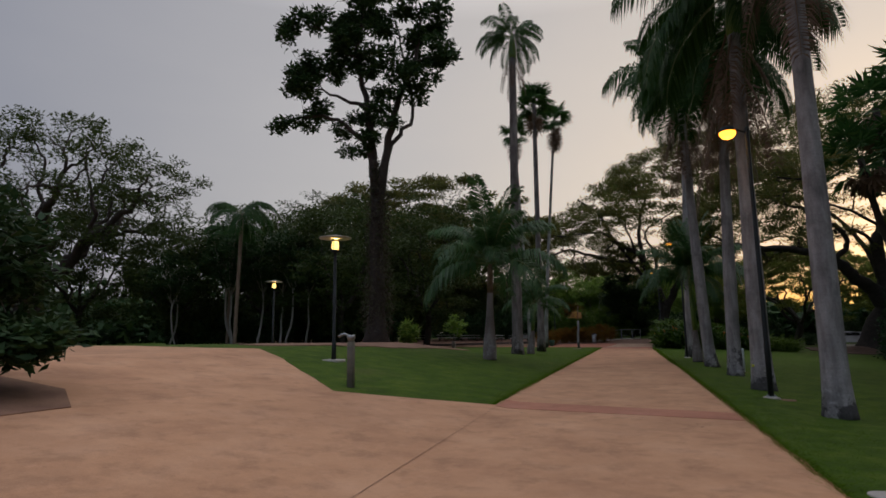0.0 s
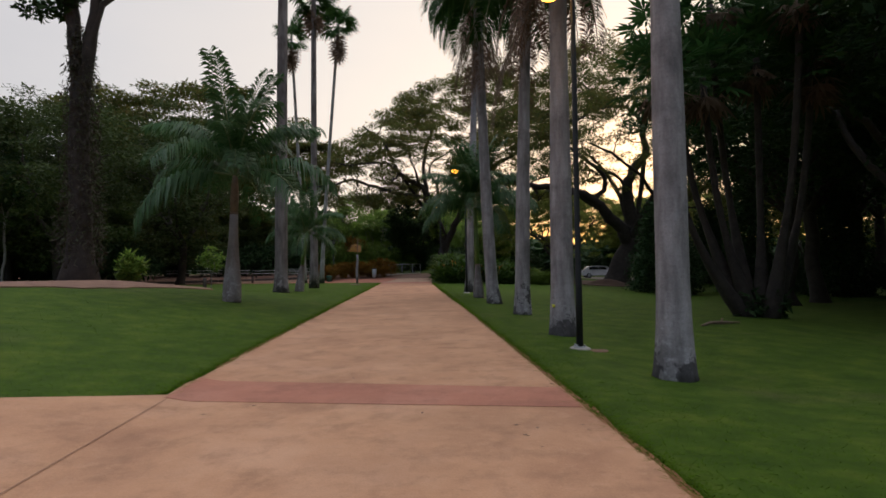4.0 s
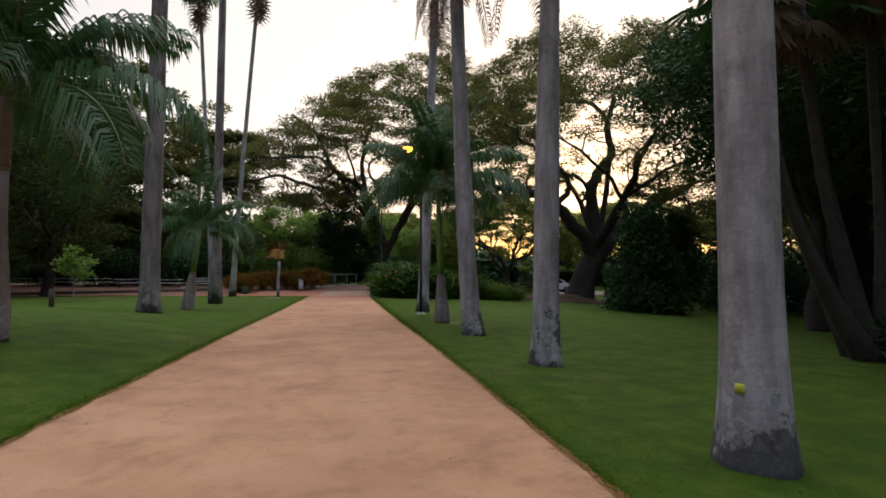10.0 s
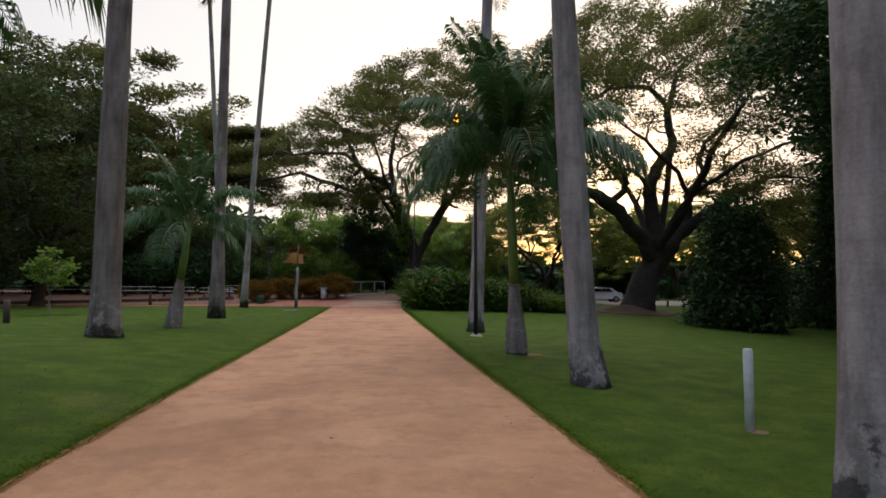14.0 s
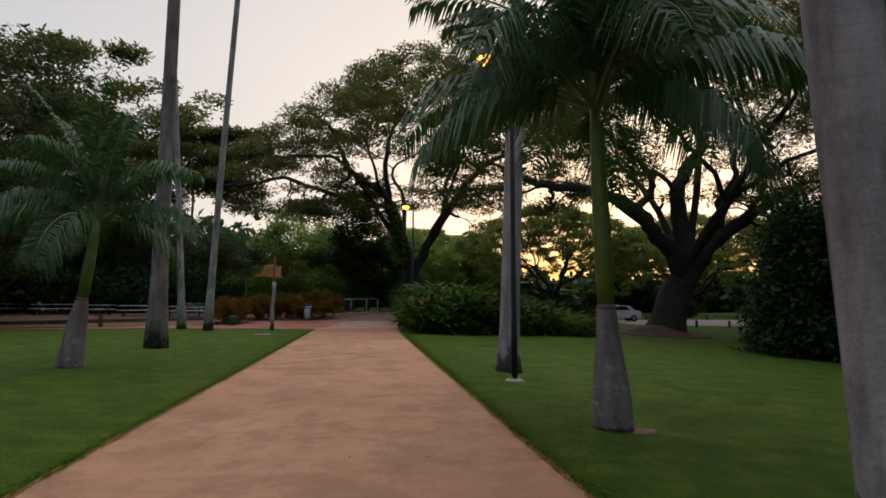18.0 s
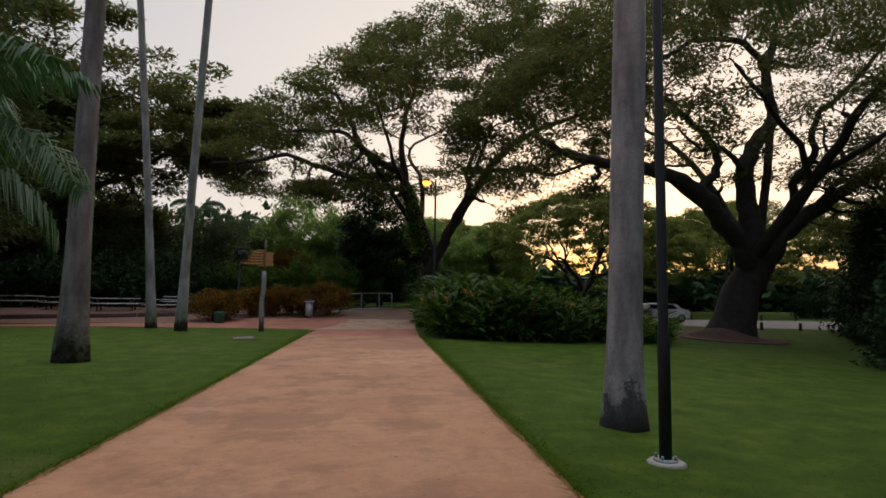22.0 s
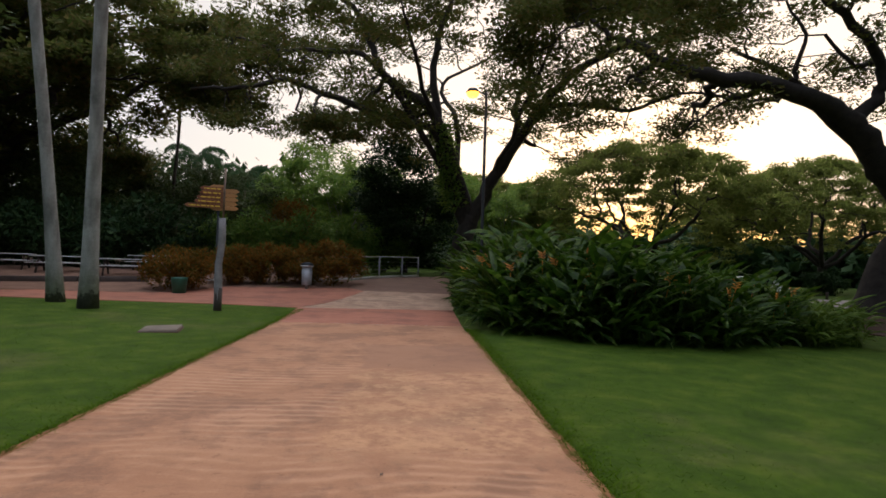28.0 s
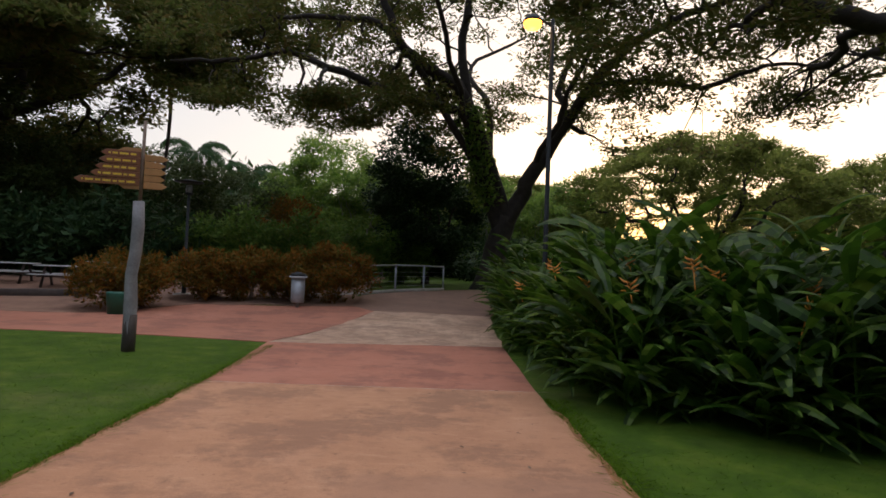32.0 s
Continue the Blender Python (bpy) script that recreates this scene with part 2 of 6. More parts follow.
        # a smooth dark bay and a flaked pale one in the right half of the slab
        righthand = ramp_to_value(nt, across, 0.02, 0.14)
        bay = math_node(nt, "MULTIPLY", math_node(nt, "MULTIPLY", righthand, ramp_to_value(nt, along, 49.1, 49.4)), ramp_to_value(nt, sepx.outputs[1], 51.62, 51.55))
        col = mix_node(nt, math_node(nt, "MULTIPLY", bay, 0.55), col, (base_dark[0] * 0.74, base_dark[1] * 0.74, base_dark[2] * 0.80))
        pale = math_node(nt, "MULTIPLY", math_node(nt, "MULTIPLY", righthand, near), ramp_to_value(nt, along, 49.3, 48.9))
        chips = ramp_to_value(nt, noise_node(nt, vec, 3.2, 9, 0.74), 0.44, 0.60)
        col = mix_node(nt, math_node(nt, "MULTIPLY", math_node(nt, "MULTIPLY", pale, chips), 0.6), col, (base_light[0] * 1.02, base_light[1] * 1.0, base_light[2] * 0.86))
        height = math_node(nt, "ADD", height, math_node(nt, "MULTIPLY", math_node(nt, "MULTIPLY", wv.outputs["Fac"], there), ripple))
        col = mix_node(nt, math_node(nt, "MULTIPLY", math_node(nt, "MULTIPLY", math_node(nt, "POWER", wv.outputs["Fac"], 2.0), there), 0.42), col, base_light)
        link(nt, col, bsdf.inputs["Base Color"])
    b = nt.nodes.new("ShaderNodeBump")
    b.inputs["Strength"].default_value, b.inputs["Distance"].default_value = 0.5, 0.012
    link(nt, height, b.inputs["Height"])
    link(nt, b.outputs[0], bsdf.inputs["Normal"])
    return m


def ramp_to_value(nt, fac, lo, hi):
    r = nt.nodes.new("ShaderNodeMapRange")
    r.inputs["From Min"].default_value, r.inputs["From Max"].default_value = lo, hi
    link(nt, fac, r.inputs[0])
    return r.outputs[0]


def palm_bark(name, dark, light, stain_height):
    """Smooth grey palm trunk with ring scars, streaks and black mould that eats up from its foot."""
    m, nt, bsdf, vec = blank(name)
    sepz = nt.nodes.new("ShaderNodeSeparateXYZ")
    link(nt, vec, sepz.inputs[0])
    mp = nt.nodes.new("ShaderNodeMapping")
    mp.inputs["Scale"].default_value = (1, 1, 0.18)
    link(nt, vec, mp.inputs[0])
    streak = noise_node(nt, mp.outputs[0], 5, 5)
    grain = noise_node(nt, vec, 30, 4)
    col = ramp_node(nt, streak, [(0.3, dark), (0.68, light)])
    wv = nt.nodes.new("ShaderNodeTexWave")
    wv.bands_direction = "Z"
    wv.inputs["Scale"].default_value, wv.inputs["Distortion"].default_value = 1.9, 2.5
    wv.inputs["Detail"].default_value = 3
    link(nt, vec, wv.inputs["Vector"])
    rings = ramp_to_value(nt, wv.outputs["Fac"], 0.0, 0.16)
    col = mix_node(nt, math_node(nt, "MULTIPLY", math_node(nt, "SUBTRACT", 1.0, rings), 0.06), col, tuple(0.5 * c for c in dark))
    col = mix_node(nt, 0.35, col, ramp_node(nt, grain, [(0.3, (0.45, 0.45, 0.45)), (0.7, (1, 1, 1))]), "MULTIPLY")
    info = nt.nodes.new("ShaderNodeObjectInfo")
    shift = nt.nodes.new("ShaderNodeVectorMath")
    shift.operation = "ADD"
    comb = nt.nodes.new("ShaderNodeCombineXYZ")
    link(nt, math_node(nt, "MULTIPLY", info.outputs["Random"], 40.0), comb.inputs[0])
    link(nt, vec, shift.inputs[0])
    link(nt, comb.outputs[0], shift.inputs[1])
    pale = ramp_to_value(nt, noise_node(nt, shift.outputs[0], 6.5, 6, 0.7), 0.52, 0.64)
    low = ramp_to_value(nt, sepz.outputs[2], 1.5, 0.2)
    col = mix_node(nt, math_node(nt, "MULTIPLY", math_node(nt, "MULTIPLY", pale, low), 0.55), col, (0.50, 0.48, 0.47))
    grime = ramp_to_value(nt, noise_node(nt, shift.outputs[0], 1.3, 6, 0.68), 0.50, 0.70)
    col = mix_node(nt, math_node(nt, "MULTIPLY", grime, 0.55), col, tuple(0.42 * c for c in dark))
    eat = math_node(nt, "ADD", math_node(nt, "MULTIPLY", noise_node(nt, shift.outputs[0], 1.5, 3, 0.6), 0.62), math_node(nt, "MULTIPLY", noise_node(nt, shift.outputs[0], 7.0, 8, 0.72), 0.38))
    level = math_node(nt, "SUBTRACT", math_node(nt, "MULTIPLY", eat, stain_height * 9.0), sepz.outputs[2])
    mould = ramp_to_value(nt, level, stain_height * 3.72, stain_height * 4.05)
    col = mix_node(nt, math_node(nt, "MULTIPLY", mould, math_node(nt, "MULTIPLY_ADD", grain, 0.35, 0.58)), col, (0.024, 0.022, 0.021))
    link(nt, col, bsdf.inputs["Base Color"])
    bsdf.inputs["Roughness"].default_value = 0.9
    bsdf.inputs["Specular IOR Level"].default_value = 0.12
    b = nt.nodes.new("ShaderNodeBump")
    b.inputs["Strength"].default_value, b.inputs["Distance"].default_value = 0.6, 0.02
    link(nt, math_node(nt, "ADD", math_node(nt, "ADD", streak, math_node(nt, "MULTIPLY", grain, 0.5)), math_node(nt, "MULTIPLY", rings, 0.06)), b.inputs["Height"])
    link(nt, b.outputs[0], bsdf.inputs["Normal"])
    return m


def glowing(name, colour, strength):
    m, nt, bsdf, vec = blank(name)
    bsdf.inputs["Base Color"].default_value = (*colour, 1)
    bsdf.inputs["Emission Color"].default_value = (*colour, 1)
    bsdf.inputs["Emission Strength"].default_value = strength
    return m


def lawn_surface():
    m, nt, bsdf, vec = blank("lawn")
    broad, mid, fine = noise_node(nt, vec, 0.25, 5, 0.6), noise_node(nt, vec, 1.7, 5, 0.6), noise_node(nt, vec, 120, 4, 0.7)
    col = ramp_node(nt, mid, [(0.3, (0.033, 0.066, 0.004)), (0.5, (0.052, 0.096, 0.006)), (0.7, (0.086, 0.124, 0.011))])
    col = mix_node(nt, math_node(nt, "MULTIPLY", ramp_to_value(nt, broad, 0.58, 0.76), 0.55), col, (0.15, 0.125, 0.055))
    tuft = noise_node(nt, vec, 9, 5, 0.65)
    col = mix_node(nt, 0.6, col, ramp_node(nt, tuft, [(0.3, (0.6, 0.62, 0.6)), (0.7, (1.15, 1.12, 1.1))]), "MULTIPLY")
    col = mix_node(nt, 0.25, col, ramp_node(nt, fine, [(0.3, (0.5, 0.5, 0.5)), (0.7, (1.2, 1.2, 1.2))]), "MULTIPLY")
    link(nt, col, bsdf.inputs["Base Color"])
    bsdf.inputs["Roughness"].default_value = 0.9
    bsdf.inputs["Specular IOR Level"].default_value = 0.15
    b = nt.nodes.new("ShaderNodeBump")
    b.inputs["Strength"].default_value, b.inputs["Distance"].default_value = 0.35, 0.02
    link(nt, fine, b.inputs["Height"])
    link(nt, b.outputs[0], bsdf.inputs["Normal"])
    return m


LAWN = lawn_surface()
BLADE = leaf_surface("grass_blade", [(0.072, 0.138, 0.008), (0.088, 0.158, 0.010), (0.112, 0.174, 0.014)], 0.9, 0.4, 0.05)
PATH = path_surface("path_concrete", (0.41, 0.203, 0.104), (0.56, 0.296, 0.152), (0.64, 0.362, 0.206), 0.5)
BAND = path_surface("red_band", (0.38, 0.148, 0.086), (0.47, 0.190, 0.110), (0.52, 0.236, 0.148))
WORN = path_surface("worn_concrete", (0.42, 0.26, 0.16), (0.61, 0.42, 0.28), (0.75, 0.55, 0.38), 0.0, 0.6)
DIRT = surface("dirt", (0.13, 0.07, 0.045), (0.25, 0.14, 0.09), 1.5, 60, 0.95, 0.5)
DARKMULCH = surface("dark_mulch", (0.045, 0.024, 0.016), (0.12, 0.062, 0.040), 2.0, 35, 0.95, 0.9)
MULCH = surface("mulch", (0.11, 0.050, 0.030), (0.28, 0.155, 0.095), 2.0, 35, 0.95, 0.9)
JOINT = surface("joint", (0.20, 0.10, 0.06), (0.31, 0.17, 0.10), 3, 40, 0.9, 0.1)
ASPHALT = surface("asphalt", (0.16, 0.135, 0.12), (0.25, 0.21, 0.19), 1.0, 80, 0.9, 0.3)
CONCRETE = surface("pad_concrete", (0.28, 0.25, 0.21), (0.45, 0.41, 0.36), 4, 50, 0.9, 0.4)
COVERSTONE = surface("stained_concrete", (0.11, 0.085, 0.062), (0.24, 0.19, 0.14), 3, 40, 0.9, 0.4)
ROYAL = palm_bark("royal_palm_bark", (0.17, 0.155, 0.15), (0.40, 0.375, 0.37), 0.50)
YOUNG = palm_bark("young_palm_bark", (0.16, 0.13, 0.115), (0.30, 0.265, 0.25), 0.04)
SLENDER = palm_bark("slender_palm_bark", (0.22, 0.21, 0.19), (0.42, 0.41, 0.38), 0.35)
BROWNPALM = palm_bark("brown_palm_bark", (0.095, 0.080, 0.072), (0.25, 0.22, 0.205), 0.42)
SHAFT = surface("crownshaft_green", (0.06, 0.12, 0.02), (0.16, 0.24, 0.05), 4, 30, 0.45, 0.1)
BROWNSHEATH = surface("old_sheath", (0.12, 0.075, 0.05), (0.24, 0.17, 0.12), 4, 30, 0.8, 0.3)
FROND = leaf_surface("palm_frond", [(0.022, 0.062, 0.016), (0.036, 0.092, 0.022), (0.066, 0.128, 0.032)], 0.55, 0.35, 0.12)
FROND_YOUNG = leaf_surface("young_palm_frond", [(0.030, 0.085, 0.022), (0.050, 0.120, 0.034), (0.090, 0.160, 0.050)], 0.4, 0.3)
DEADFROND = leaf_surface("dead_frond", [(0.11, 0.065, 0.04), (0.17, 0.11, 0.07), (0.22, 0.15, 0.10)], 0.8, 0.15)
RACHIS = surface("frond_rib", (0.08, 0.11, 0.03), (0.15, 0.17, 0.06), 5, 30, 0.6, 0.0)
BARK = surface("rain_tree_bark", (0.014, 0.011, 0.009), (0.062, 0.048, 0.038), 3.0, 18, 0.95, 1.0)
PALEBARK = surface("pale_bark", (0.16, 0.14, 0.12), (0.34, 0.31, 0.28), 2.0, 20, 0.9, 0.5)
RAINLEAF = leaf_surface("rain_tree_leaf", [(0.075, 0.100, 0.020), (0.110, 0.135, 0.028), (0.150, 0.150, 0.040), (0.200, 0.140, 0.050)], 0.6, 0.5, 0.15)
# Rain tree leaf paled: far crowns' backlight and haze put into the colour
PALEDLEAF = leaf_surface("paled_leaf", [(0.135, 0.175, 0.034), (0.190, 0.225, 0.048), (0.240, 0.240, 0.065)], 0.7, 0.68, 0.1)
MIDLEAF = leaf_surface("mid_green_leaf", [(0.080, 0.170, 0.026), (0.145, 0.250, 0.042), (0.240, 0.320, 0.064)], 0.55, 0.5, 0.15)
DARKLEAF = leaf_surface("dark_leaf", [(0.020, 0.051, 0.017), (0.034, 0.071, 0.022), (0.058, 0.099, 0.030)], 0.6, 0.25, 0.15)
OLIVELEAF = leaf_surface("olive_leaf", [(0.036, 0.062, 0.015), (0.056, 0.084, 0.021), (0.090, 0.108, 0.030)], 0.6, 0.35, 0.15)
SOIL = surface("soil_edge", (0.17, 0.068, 0.026), (0.36, 0.150, 0.058), 3, 50, 0.95, 0.6)
BROWNVINE = leaf_surface("dry_vine", [(0.045, 0.036, 0.024), (0.075, 0.057, 0.036), (0.060, 0.075, 0.030)], 0.8, 0.15)
BRIGHTLEAF = leaf_surface("bright_leaf", [(0.095, 0.185, 0.028), (0.185, 0.290, 0.046), (0.290, 0.370, 0.070)], 0.5, 0.62)
RUSTLEAF = leaf_surface("rust_shrub_leaf", [(0.075, 0.085, 0.014), (0.210, 0.105, 0.018), (0.340, 0.125, 0.020)], 0.8, 0.4, 0.1)
BANANA = leaf_surface("heliconia_leaf", [(0.018, 0.046, 0.005), (0.028, 0.070, 0.006), (0.044, 0.098, 0.009), (0.080, 0.150, 0.014), (0.160, 0.230, 0.040)], 0.40, 0.45, 0.22)
# Ginger's yellow-green; light on the bed's right end is mixed into the tone
GINGERLEAF = leaf_surface("ginger_leaf", [(0.070, 0.130, 0.016), (0.130, 0.205, 0.028), (0.220, 0.290, 0.050)], 0.45, 0.5, 0.2)
FLOWER = surface("orange_flower", (0.60, 0.16, 0.02), (0.85, 0.36, 0.05), 10, 60, 0.5, 0.0)
IRON = surface("dark_painted_steel", (0.004, 0.006, 0.006), (0.009, 0.012, 0.012), 4, 60, 0.72, 0.1)
GALV = surface("weathered_galvanised_steel", (0.22, 0.23, 0.23), (0.38, 0.39, 0.39), 6, 50, 0.5, 0.1, 0.5)
GREYWOOD = surface("weathered_grey_timber", (0.13, 0.12, 0.12), (0.32, 0.30, 0.29), 5, 40, 0.9, 0.6)
MOSSWOOD = surface("mossy_dark_timber", (0.075, 0.070, 0.052), (0.19, 0.175, 0.135), 5, 40, 0.9, 0.5)
PALEWOOD = surface("pale_painted_timber", (0.36, 0.35, 0.32), (0.55, 0.54, 0.50), 3, 40, 0.7, 0.3, vary=0.2)
DARKWOOD = surface("dark_stained_timber", (0.035, 0.026, 0.02), (0.085, 0.06, 0.045), 4, 40, 0.8, 0.4)
SIGNWOOD = surface("varnished_sign_board", (0.30, 0.14, 0.045), (0.48, 0.24, 0.08), 4, 40, 0.5, 0.3, vary=0.25)
SIGNRED = surface("red_brown_sign_board", (0.16, 0.055, 0.022), (0.27, 0.10, 0.038), 4, 40, 0.55, 0.2)
LIMEPAINT = surface("yellow_green_paint", (0.42, 0.42, 0.03), (0.55, 0.52, 0.06), 12, 60, 0.7, 0.1)
LETTER = surface("yellow_lettering", (0.70, 0.42, 0.03), (0.85, 0.55, 0.06), 10, 60, 0.5, 0.0)
CARWHITE = surface("white_car_paint", (0.66, 0.67, 0.69), (0.76, 0.77, 0.79), 2, 60, 0.25, 0.0)
CARDARK = surface("dark_car_paint", (0.03, 0.035, 0.04), (0.05, 0.055, 0.065), 2, 60, 0.25, 0.0)
GLASS = surface("tinted_glass", (0.008, 0.009, 0.010), (0.015, 0.017, 0.019), 2, 60, 0.08, 0.0)
RUBBER = surface("rubber", (0.012, 0.012, 0.012), (0.025, 0.025, 0.025), 6, 60, 0.8, 0.1)
GREENPLASTIC = surface("green_plastic", (0.008, 0.06, 0.035), (0.014, 0.10, 0.055), 6, 60, 0.5, 0.0)
WHITEPAINT = surface("chalky_white_paint", (0.42, 0.44, 0.44), (0.70, 0.72, 0.72), 8, 50, 0.7, 0.2)
SODIUM = glowing("sodium_lamp", (1.0, 0.36, 0.035), 7.0)
WARMLAMP = glowing("warm_lamp", (1.0, 0.66, 0.22), 3.5)

# Building helpers
rng = np.random.default_rng(7)


def step(a):
    a = min(max(a, 0.0), 1.0)
    return a * a * (3 - 2 * a)


def swale(x, y):
    """A shallow drain beside the walk, deepest by the second palm."""
    if x < 2.5 or y < 8 or y > 52:
        return 0.0
    ends = step((y - 8) / 4) * step((52 - y) / 6)
    return ends * (0.13 * step((x - 2.5) / 2.5) + 0.09 * step((x - 2.5) / 1.5) * math.exp(-((y - 13.5) / 2.2) ** 2))


def ground_z(x, y):
    """The lie of the land: it rises to the left of the walk at first, falls away to the car park, rises past the junction."""
    fade = 1 - 0.85 * step((y - 26) / 16) if y < 55 else 0.15 * (1 - step((y - 55) / 8))
    return 1.15 * min(max((-x - 2) / 9, 0), 1) * fade - 1.0 * step((x - 4) / 22) + 0.6 * step((y - 60) / 13) - swale(x, y)


class Geo:
    """Gathers rings, tubes and plates into one mesh."""

    def __init__(self):
        self.v, self.f = [], []

    def add(self, verts, faces):
        n = len(self.v)
        self.v.extend(tuple(p) for p in verts)
        self.f.extend(tuple(i + n for i in f) for f in faces)

    def tube(self, points, radii, n=8, cap=True, squash=None):
        pts = [Vector(p) for p in points]
        verts, faces = [], []
        side = None
        for i, p in enumerate(pts):
            way = (pts[min(i + 1, len(pts) - 1)] - pts[max(i - 1, 0)]).normalized()
            if side is None:
                side = way.orthogonal().normalized()
            side = (side - way * side.dot(way)).normalized()
            other = way.cross(side)
            for k in range(n):
                a = 2 * math.pi * k / n
                r = radii[i] * (squash(a, i) if squash else 1)
                verts.append(p + side * (math.cos(a) * r) + other * (math.sin(a) * r))
        for i in range(len(pts) - 1):
            for k in range(n):
                a, b = i * n + k, i * n + (k + 1) % n
                faces.append((a, b, b + n, a + n))
        if cap:
            faces.append(tuple(reversed(range(n))))
            faces.append(tuple(range((len(pts) - 1) * n, len(pts) * n)))
        self.add(verts, faces)

    def box(self, lo, hi, m=None, chamfer=0.0):
        bm = bmesh.new()
        bmesh.ops.create_cube(bm, size=1)
        size = [b - a for a, b in zip(lo, hi)]
        mid = [(a + b) / 2 for a, b in zip(lo, hi)]
        for v in bm.verts:
            v.co = Vector(c * s + o for c, s, o in zip(v.co, size, mid))
        if chamfer:
            bmesh.ops.bevel(bm, geom=list(bm.edges), offset=chamfer, segments=1, affect="EDGES")
        if m is not None:
            bm.transform(m)
        bm.verts.index_update()
        self.add([v.co for v in bm.verts], [[v.index for v in f.verts] for f in bm.faces])
        bm.free()

    def mesh(self, name, smooth=True):
        me = bpy.data.meshes.new(name)
        me.from_pydata(self.v, [], self.f)
        if smooth:
            me.polygons.foreach_set("use_smooth", [True] * len(me.polygons))
        me.update()
        return me


def quads_mesh(name, verts):
    """A mesh of loose quads, from an array of n x 4 x 3."""
    n = len(verts)
    me = bpy.data.meshes.new(name)
    me.vertices.add(n * 4)
    me.vertices.foreach_set("co", np.ascontiguousarray(verts, dtype=np.float32).ravel())
    me.loops.add(n * 4)
    me.loops.foreach_set("vertex_index", np.arange(n * 4, dtype=np.int32))
    me.polygons.add(n)
    me.polygons.foreach_set("loop_start", np.arange(0, n * 4, 4, dtype=np.int32))
    me.update(calc_edges=True)
    return me


def thing(name, x, y, label, category, group="", rz=0.0, z=None, kind=""):
    ob = new(name)
    ob.empty_display_size = 0.2
    ob.matrix_basis = pose(x, y, ground_z(x, y) if z is None else z, 0, 0, rz)
    return tagged(ob, label, category, group, kind)


def part(name, geo, material, parent, label="", smooth=True):
    me = geo.mesh(name, smooth) if isinstance(geo, Geo) else geo
    if not me.materials:
        me.materials.append(material)
    ob = new(name, me)
    ob.parent = parent
    if label:
        ob["label"] = label
    return ob


def leaf_quads(centres, radii, per, size, flat=0.45, aspect=0.42, droop=0.0, squeeze=0.7):
    """Folded leaves scattered round the centres."""
    centres = np.asarray(centres, float)
    n = len(centres) * per
    d = rng.normal(size=(n, 3))
    d /= np.linalg.norm(d, axis=1, keepdims=True)
    rad = rng.random((n, 1)) ** 0.45 * np.repeat(np.asarray(radii, float).reshape(-1, 1) * np.ones((len(centres), 1)), per, axis=0)
    d[:, 2] *= squeeze
    pos = np.repeat(centres, per, axis=0) + d * rad
    u = rng.normal(size=(n, 3)) + d * 0.6
    u[:, 2] = u[:, 2] * (1 - flat) - droop
    u /= np.linalg.norm(u, axis=1, keepdims=True)
    w = rng.normal(size=(n, 3)) * 0.5
    w[:, 2] += 1.0
    v = np.cross(u, w)
    v /= np.linalg.norm(v, axis=1, keepdims=True) + 1e-9
    nrm = np.cross(u, v)
    length = size * (0.6 + 0.8 * rng.random((n, 1)))
    wid = length * aspect * 0.5
    fold = length * 0.08
    return np.stack([pos, pos + u * length * 0.45 + v * wid + nrm * fold, pos + u * length, pos + u * length * 0.45 - v * wid + nrm * fold], 1)


def wander(a, b, wob, n, seedv, sag=0.0):
    """A bent way from a to b."""
    a, b = Vector(a), Vector(b)
    L = (b - a).length
    pts = []
    for i in range(n + 1):
        s = i / n
        p = a.lerp(b, s)
        k = math.sin(math.pi * s) * wob * L
        p += Vector((noise.noise((seedv, s * 2.2, 1.7)), noise.noise((seedv, s * 2.2, 7.1)), noise.noise((seedv, s * 2.2, 13.9)))) * k
        p.z += sag * L * math.sin(math.pi * s)
        pts.append(p)
    return pts


def grow(geo, tips, start, targets, r, depth, wob, sag):
    """Boughs that fork their way from start to all the targets."""
    targets = np.asarray(targets)
    c = targets.mean(0)
    s = np.array(start)
    if len(targets) <= 2 or depth <= 0:
        for q in targets:
            pts = wander(s, q, wob, 3, float(q[0] * 3.1 + q[1]), sag)
            geo.tube(pts, [max(r * 0.6, 0.012), max(r * 0.45, 0.010), max(r * 0.3, 0.008), 0.006], 4, False)
            tips.append((tuple(q), tuple(pts[2])))
        return
    reach = 0.42 + 0.12 * rng.random()
    e = s + (c - s) * reach
    pts = wander(s, e, wob, 5, float(c[0] * 1.3 + c[1] * 2.1), sag)
    r1 = r * 0.82
    geo.tube(pts, [r + (r1 - r) * i / 5 for i in range(6)], 8 if r > 0.12 else 5, False)
    # split in two by the farthest pair
    i = int(np.argmax(((targets - c) ** 2).sum(1)))
    j = int(np.argmax(((targets - targets[i]) ** 2).sum(1)))
    near = ((targets - targets[i]) ** 2).sum(1) < ((targets - targets[j]) ** 2).sum(1)
    for g in (targets[near], targets[~near]):
        if len(g):
            grow(geo, tips, e, g, max(r1 * (len(g) / len(targets)) ** 0.42, 0.012), depth - 1, wob, sag)


def dome_targets(n, radius, top, low, offset=(0, 0), thick=0.25, power=2.0, deep=1.0):
    """Points in the shell of an umbrella crown."""
    out = []
    while len(out) < n:
        a, q = rng.random() * 2 * math.pi, math.sqrt(rng.random())
        edge = 1 + 0.18 * math.sin(3 * a + 1.3) + 0.10 * math.sin(7 * a)
        z = low + (top - low) * math.sqrt(max(0, 1 - q**power)) * (1 - thick * rng.random())
        out.append((offset[0] + math.cos(a) * q * radius * edge, offset[1] + math.sin(a) * q * radius * edge * deep, z))
    return np.array(out)


